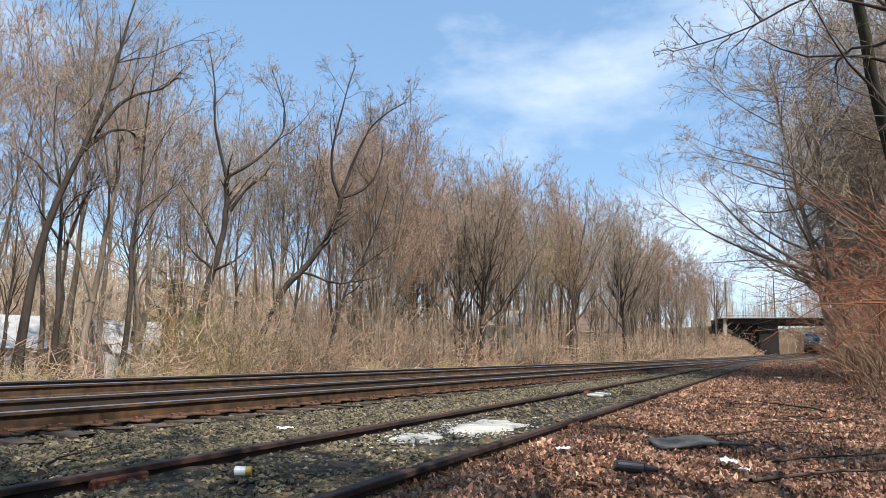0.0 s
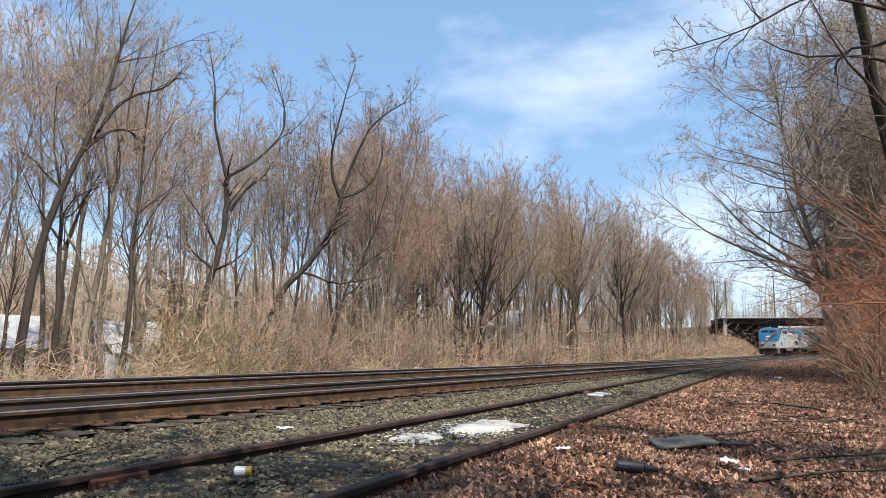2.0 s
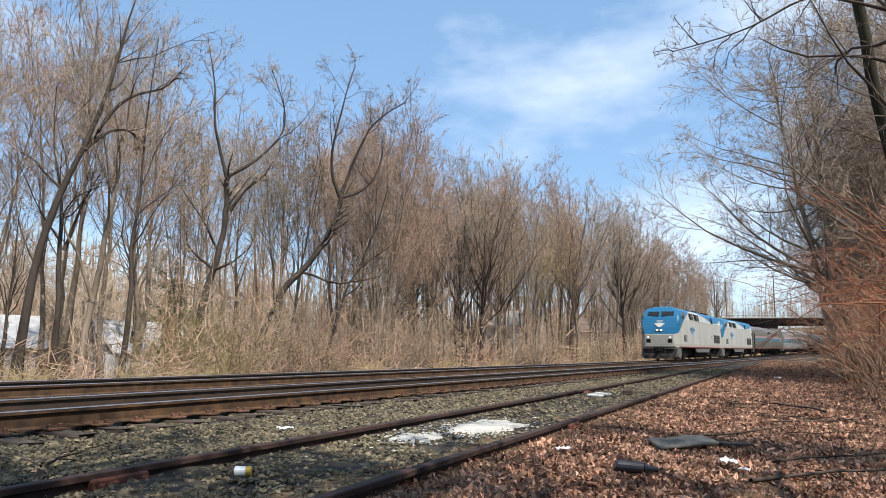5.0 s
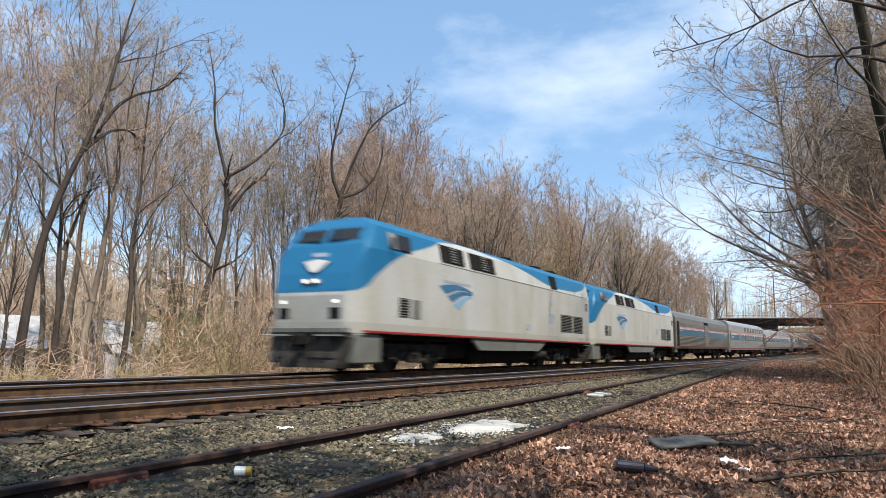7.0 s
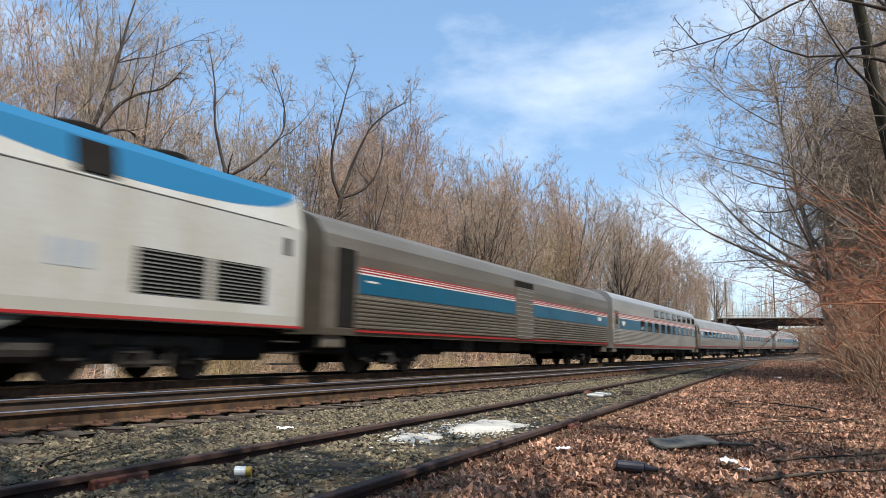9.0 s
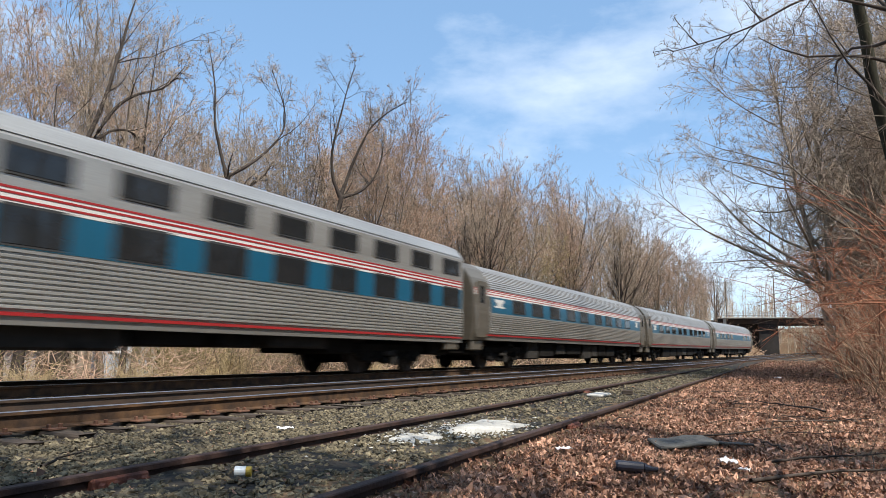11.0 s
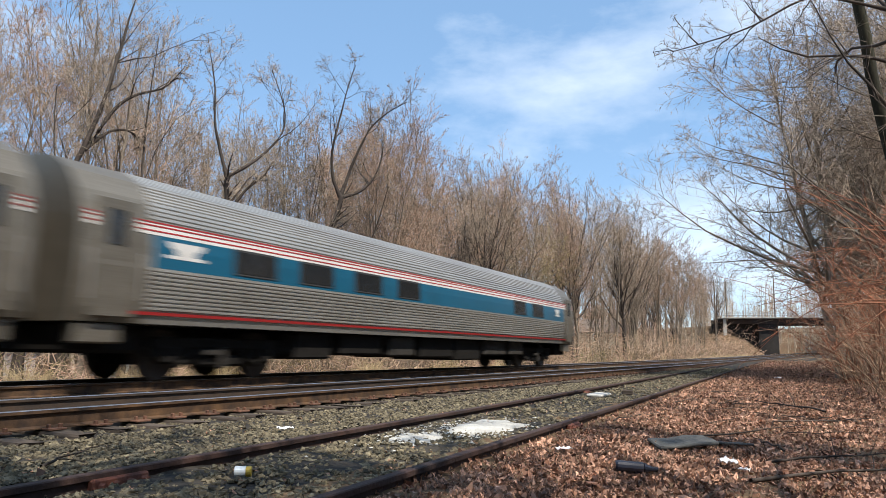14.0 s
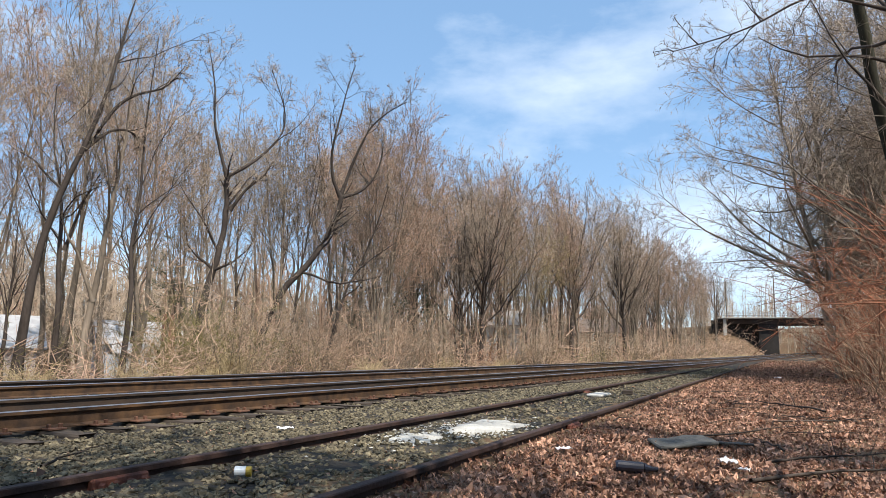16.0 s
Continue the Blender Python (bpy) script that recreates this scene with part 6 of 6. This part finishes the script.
# joint bars with bolts on the siding
for s0, lt in ((2.98, GAUGE), (7.6, -GAUGE), (14.3, GAUGE)):
    p_ = siding(s0, lt, -0.075)
    j = part("joint_bar", box(0.40, 0.055, 0.085, (0, -0.035, 0), 0.012), M_RUST_RED, siding_track, "rust-red joint bar", Matrix.Translation(p_) @ Matrix.Rotation(SA, 4, "Z"))
    for k in range(4):
        part("bolt", cyl(0.022, 0.06, (-0.15 + 0.1 * k, -0.075, 0.0), "Y", 6), M_RUST_RED, j, "rusty bolt head")

# crushed stone
OCT_V = np.array([[1, 0, 0], [-1, 0, 0], [0, 1, 0], [0, -1, 0], [0, 0, 1], [0, 0, -1]], float)
OCT_F = np.array([[0, 2, 4], [2, 1, 4], [1, 3, 4], [3, 0, 4], [2, 0, 5], [1, 2, 5], [3, 1, 5], [0, 3, 5]])


def rand_rot(rng, n):
    q = unit(rng.normal(size=(n, 4)))
    w, x, y, z = q.T
    return np.stack([np.stack([1 - 2 * (y * y + z * z), 2 * (x * y - z * w), 2 * (x * z + y * w)], -1), np.stack([2 * (x * y + z * w), 1 - 2 * (x * x + z * z), 2 * (y * z - x * w)], -1),
                     np.stack([2 * (x * z - y * w), 2 * (y * z + x * w), 1 - 2 * (x * x + y * y)], -1)], 1)


rng = np.random.default_rng(11)
N = 52000
sx = np.exp(rng.uniform(np.log(1.6), np.log(42), N))
sy = np.where(rng.random(N) < 0.8, sid_y(sx) + rng.uniform(-0.62, 6.2, N), centre_y(sx) + rng.uniform(-6.0, 3.4, N))
ls, lm = sy - sid_y(sx), sy - centre_y(sx)
sz = ground_z(sx, sy) + np.where(lm > -4.8, 0.045, 0.0)
keep = (lm < 3.4) & ((lm < -5.45) | (lm > -5.3)) & (np.abs(np.abs(ls) - GAUGE) > 0.075) & (np.abs(np.abs(lm + TRACK_GAP) - GAUGE) > 0.1) & (np.abs(np.abs(lm) - GAUGE) > 0.1)
bare = np.array([noise.noise(Vector((a * 0.8, b_ * 0.8, 9.0))) for a, b_ in zip(sx, sy)])
keep &= ~((np.abs(ls) < 0.72) & (bare > 0.1) & (rng.random(N) < 0.4))
sx, sy, sz = sx[keep], sy[keep], sz[keep]
N = len(sx)
size = rng.uniform(0.013, 0.034, N) * (1 + np.clip(sx - 5, 0, 40) * 0.035)
SV = OCT_V[None] * rng.uniform(0.6, 1.15, (N, 6, 1)) + rng.normal(size=(N, 6, 3)) * 0.16
SV = np.einsum("nij,nkj->nki", rand_rot(rng, N), SV) * size[:, None, None] * np.array([1, 1, 0.72])
SV += np.stack([sx, sy, sz + size * 0.25], -1)[:, None]
SF = (np.arange(N) * 6)[:, None, None] + OCT_F[None]
ballast = empty("ballast", label="crushed grey-green stone ballast round the rails", category="ballast", kind="structure")
part("stone_bed", fast_mesh("stone_bed", [(SV.reshape(-1, 3), SF.reshape(-1, 3))], M_STONE, smooth=False), None, ballast)
tagged(ballast.children[0], "loose crushed stones", kind="stuff")
stone_me = []
for k in range(6):
    v = OCT_V * rng.uniform(0.7, 1.2, (6, 1)) + rng.normal(size=(6, 3)) * 0.15
    stone_me.append(fast_mesh("stone", [(v, OCT_F)], M_STONE, smooth=False))
for k in range(280):
    x = rng.uniform(2.3, 6.5)
    y = sid_y(x) + (rng.uniform(0.9, 2.6) if rng.random() < 0.6 else rng.uniform(-0.6, 0.6))
    ob = new("stone", stone_me[k % 6])
    ob.parent = ballast
    r = rng.uniform(0.016, 0.036)
    ob.matrix_local = Matrix.LocRotScale((x, y, float(ground_z(x, y)) + r * 0.4), Euler(rng.uniform(0, 6, 3)), (r, r, r * 0.8))

# fallen leaves
LEAF_V = np.array([[-1, 0, 0], [1, 0, 0.15], [0.1, 0.55, 0.25], [0.1, -0.55, 0.25], [0.05, 0, 0]], float)
LEAF_F = np.array([[0, 4, 2], [0, 3, 4], [4, 1, 2], [4, 3, 1]])
N = 115000
lx = np.exp(rng.uniform(np.log(2.2), np.log(80), N))
ly = sid_y(lx) - 0.74 - np.abs(rng.normal(size=N)) * 0.35 - rng.uniform(0, 1, N) ** 1.1 * (2.6 + lx * 0.22)
stray = rng.random(N) < 0.007
ly = np.where(stray, sid_y(lx) + rng.uniform(-0.65, 2.6, N), ly)
lz = ground_z(lx, ly)
sz_ = np.where(stray, 0.75, 1.0) * rng.uniform(0.008, 0.021, N) * (1 + np.clip(lx - 8, 0, 40) * 0.03)
LV = LEAF_V[None] * np.array([1, 1, 1.0]) + rng.normal(size=(N, 5, 3)) * np.array([0.2, 0.2, 0.36])
LV[:, 2:4, 2] += rng.uniform(-0.5, 0.5, (N, 1))
rot = rand_rot(rng, N)
up_ = rng.random(N) < 0.75
ca, sa = np.cos(rng.uniform(0, 6.28, N)), np.sin(rng.uniform(0, 6.28, N))
yaw = np.stack([np.stack([ca, -sa, 0 * ca], -1), np.stack([sa, ca, 0 * ca], -1), np.stack([0 * ca, 0 * ca, 1 + 0 * ca], -1)], 1)
tl = rng.normal(size=(N, 2)) * 0.75
tilt = np.stack([np.stack([1 + 0 * ca, 0 * ca, tl[:, 0]], -1), np.stack([0 * ca, 1 + 0 * ca, tl[:, 1]], -1), np.stack([-tl[:, 0], -tl[:, 1], 1 + 0 * ca], -1)], 1)
mm = np.where(up_[:, None, None], np.einsum("nij,njk->nik", tilt, yaw), rot)
LV = np.einsum("nij,nkj->nki", mm, LV) * sz_[:, None, None]
LV += np.stack([lx, ly, lz + 0.008 + sz_ * rng.uniform(0.1, 0.8, N)], -1)[:, None]
LF = (np.arange(N) * 5)[:, None, None] + LEAF_F[None]
litter = empty("leaf_litter", label="dry brown fallen leaves covering the ground", category="leaves", kind="structure")
bed = part("leaf_bed", fast_mesh("leaf_bed", [(LV.reshape(-1, 3), LF.reshape(-1, 3))], M_LEAF, smooth=False), None, litter)
tagged(bed, "countless dry brown leaves", kind="stuff")
leaf_me = []
for k in range(8):
    leaf_me.append(fast_mesh("leaf", [(LEAF_V + rng.normal(size=(5, 3)) * np.array([0.08, 0.1, 0.2]), LEAF_F)], M_LEAF, smooth=False))
for k in range(280):
    x = rng.uniform(3.6, 7.5)
    y = sid_y(x) - 0.95 - rng.uniform(0, 2.6)
    ob = new("leaf", leaf_me[k % 8])
    ob.parent = litter
    r = rng.uniform(0.012, 0.023)
    ob.matrix_local = Matrix.LocRotScale((x, y, float(ground_z(x, y)) + 0.035), Euler((rng.normal() * 0.4, rng.normal() * 0.4, rng.uniform(0, 6.28))), (r, r, r))


def patch(label, x, y, a, bb, turn, mat, high, seed, name="powder_spill"):
    """A low spill with a ragged rim."""
    rnd = random.Random(seed)
    bm = bmesh.new()
    rings = []
    for i, f in enumerate((0.25, 0.55, 0.8, 1.0)):
        ring = []
        for k in range(36):
            t = k / 36 * 2 * math.pi
            w = 1 + 0.32 * noise.noise(Vector((math.cos(t) * 1.6, math.sin(t) * 1.6, seed))) + (rnd.uniform(-0.16, 0.16) if i > 1 else 0)
            px_, py_ = math.cos(t) * a * f * w, math.sin(t) * bb * f * w
            wx, wy = x + px_ * math.cos(turn) - py_ * math.sin(turn), y + px_ * math.sin(turn) + py_ * math.cos(turn)
            ring.append(bm.verts.new((wx, wy, float(ground_z(wx, wy)) + (high * (1 - f ** 2) + 0.012 if f < 1 else -0.02) + rnd.uniform(-0.006, 0.006))))
        rings.append(ring)
    bm.faces.new(rings[0])
    for r0, r1 in zip(rings, rings[1:]):
        for k in range(36):
            bm.faces.new((r0[k], r1[k], r1[(k + 1) % 36], r0[(k + 1) % 36]))
    bmesh.ops.recalc_face_normals(bm, faces=bm.faces)
    me = bpy.data.meshes.new(name)
    bm.to_mesh(me)
    bm.free()
    me.materials.append(mat)
    return tagged(new(name, me), label, "spill")


patch("patch of white powder spilt between the siding rails", 7.1, 3.12, 0.85, 0.36, 0.12, M_POWDER, 0.025, 3.0)
patch("thin scatter of white powder beside the larger spill", 5.85, 3.25, 0.42, 0.28, 0.4, M_POWDER, 0.012, 8.0)
fx_ = rng.normal(size=900) * 0.62 + 6.7
fy_ = rng.normal(size=900) * 0.26 + 3.2
fz_ = ground_z(fx_, fy_) + 0.012
fr_ = rng.uniform(0.006, 0.022, 900)
FV = OCT_V[None] * rng.uniform(0.6, 1.2, (900, 6, 1)) * fr_[:, None, None] * np.array([1.3, 1.3, 0.5]) + np.stack([fx_, fy_, fz_], -1)[:, None]
tagged(new("powder_flecks", fast_mesh("powder_flecks", [(FV.reshape(-1, 3), ((np.arange(900) * 6)[:, None, None] + OCT_F[None]).reshape(-1, 3))], M_POWDER, smooth=False)), "white powder flecks scattered over the stones", "spill", kind="stuff")


def lie(name, bm, mat, x, y, dz, turn, label, category, tilt=(0, 0)):
    me = bpy.data.meshes.new(name)
    bm.to_mesh(me)
    bm.free()
    me.materials.append(mat)
    ob = new(name, me)
    ob.matrix_world = Matrix.Translation((x, y, float(ground_z(x, y)) + dz)) @ pose(0, 0, 0, tilt[0], tilt[1], turn)
    return tagged(ob, label, category)


def crumple(sx_, sy_, n, seed, amp_):
    bm = bmesh.new()
    bmesh.ops.create_grid(bm, x_segments=n, y_segments=n, size=0.5)
    for v in bm.verts:
        v.co = Vector((v.co.x * sx_, v.co.y * sy_, amp_ * (0.6 + noise.noise(v.co * 5 + Vector((seed, 0, 0))))))
    bmesh.ops.solidify(bm, geom=bm.faces[:], thickness=0.003)
    return bm


slab = box(0.52, 0.32, 0.03, (0, 0, 0), 0.01)
bmesh.ops.subdivide_edges(slab, edges=slab.edges[:], cuts=2, use_grid_fill=True)
for v in slab.verts:
    v.co.z += 0.03 * noise.noise(v.co * 4)
lie("board", slab, M_DARKBOARD, 6.55, 1.0, 0.075, -60, "charcoal weathered board lying on the leaves", "board", (4, -5))
lie("board", box(0.30, 0.2, 0.02, (0, 0, 0), 0.006), M_DARKBOARD, 6.85, 0.62, 0.05, -50, "small charcoal board scrap on the leaves", "board", (-4, 3))
bt = cyl(0.042, 0.20, axis="X", n=14, bevel=0.012)
cyl(0.040, 0.06, (0.125, 0, 0), "X", 14, 0.016, bm=bt)
cyl(0.016, 0.04, (0.17, 0, 0), "X", 10, bm=bt)
lie("bottle", bt, M_BOTTLE, 4.98, 1.11, 0.06, -64, "dark plastic bottle lying on the leaves", "bottle", (0, 4))
can = empty("drink_can", pose(3.48, 3.18, float(ground_z(3.48, 3.18)) + 0.04, 0, 0, -55), label="crushed white and yellow drink can", category="can")
part("body", cyl(0.033, 0.07, (-0.015, 0, 0), "X", 14, bevel=0.004), M_CAN, can, "white can body")
part("band", cyl(0.0335, 0.035, (0.0375, 0, 0), "X", 14, bevel=0.004), M_YELLOW, can, "yellow can end")
lie("paper_scrap", crumple(0.16, 0.11, 7, 1, 0.035), M_PAPER, 5.62, 0.55, 0.045, 20, "crumpled white paper on the leaves", "litter")
lie("paper_scrap", crumple(0.08, 0.05, 6, 2, 0.02), M_PAPER, 5.35, 0.42, 0.04, 70, "torn white paper scrap on the leaves", "litter")
lie("wrapper", crumple(0.13, 0.06, 6, 4, 0.02), M_PINK, 5.52, 1.74, 0.045, -30, "faded red and white wrapper", "litter")
lie("paper_scrap", crumple(0.15, 0.12, 6, 6, 0.03), M_PAPER, 5.95, 4.89, 0.03, -30, "dirty white paper on the ballast", "litter")
lie("paper_scrap", crumple(0.2, 0.2, 6, 7, 0.05), M_PAPER, 27.0, 0.9, 0.05, 30, "white paper caught by the thicket", "litter")
sl2 = box(0.75, 0.28, 0.05, (0, 0, 0), 0.015)
lie("concrete_slab", sl2, M_CONC_PALE, 13.3, 3.5, 0.04, 0, "pale flat slab lying between the siding rails", "slab", (2, 0))
lie("board", box(0.28, 0.2, 0.09, (0, 0, 0), 0.015), M_TIE, 14.1, 3.15, 0.06, 10, "dark broken timber end beside the rail", "board")


def stick(label, x, y, turn, ln, r, seed, n_side=2, lift=0.03):
    rg_ = np.random.default_rng(seed)
    P = np.zeros((1, 9, 3))
    P[0, :, 0] = np.linspace(0, ln, 9)
    P[0, 1:] += np.cumsum(rg_.normal(size=(8, 3)) * np.array([0, 0.02, 0.012]), 0)
    P[0, :, 2] = np.abs(P[0, :, 2]) + lift
    R = np.linspace(r, r * 0.35, 9)[None]
    g_ = [tubes(P, R, 5)]
    if n_side:
        L, Q = shoots(rg_, P, R, n_side, 0.3, 0.9, (25, 60), 0.4, 3, 0.05, 0.1, 0.6, 0.003)
        g_.append(tubes(L, Q, 4))
    ob = new("fallen_branch", fast_mesh("fallen_branch", g_, M_BARK_DARK))
    ob.matrix_world = place(x, y, turn, 1.0, -0.01)
    return tagged(ob, label, "branch", "fallen branches")


stick("dark fallen branch on the leaves", 4.95, 0.35, -0.75, 1.5, 0.016, 1, 5)
stick("thin fallen branch on the leaves", 5.9, 0.3, -0.8, 1.2, 0.012, 2, 3)
stick("thin fallen branch on the leaves", 7.4, 1.0, -0.5, 1.8, 0.010, 3, 3)
stick("bent fallen twig on the leaves", 6.6, 0.2, 0.4, 0.9, 0.010, 4, 2)
stick("bent fallen twig on the leaves", 9.5, 0.4, -0.9, 1.5, 0.012, 5, 3)
stick("thin fallen branch on the leaves", 8.2, 2.0, -0.3, 1.4, 0.008, 6, 2)
stick("dark stick lying on the ballast", 3.1, 4.6, 0.5, 0.7, 0.012, 7, 1)
stick("bleached fallen branch by the thicket", 11.5, -0.2, 0.5, 2.2, 0.018, 8, 4)
rg = random.Random(33)
for k in range(14):
    x = rg.uniform(7, 17)
    stick("thin fallen twig on the leaves", x, rg.uniform(-0.07 * x, sid_y(x) - 1.2), rg.uniform(-1.6, 1.2), rg.uniform(0.5, 1.4), rg.uniform(0.005, 0.009), 60 + k, 2)


# ---- what moves ----
def motions():
    """The train runs along the far main track from under the bridge and out past the camera, its wheels rolling."""
    for car, off, length in TRAIN:
        rows = []
        for i in range(0, 33):
            t = i * 0.5
            s = train_front(t) + off
            a, b = course(s + 0.17 * length), course(s + 0.83 * length)
            rows.append((t, Matrix.Translation((a + b) / 2) @ (b - a).to_track_quat("X", "Z").to_matrix().to_4x4()))
        walk(car, rows)
    for ws, r, at in WHEELS:
        walk(ws, [(i / FPS, Matrix.Translation(at) @ Matrix.Rotation((train_front(i / FPS) - 164) / r, 4, "Y")) for i in range(0, 16 * FPS + 1)])


motions()
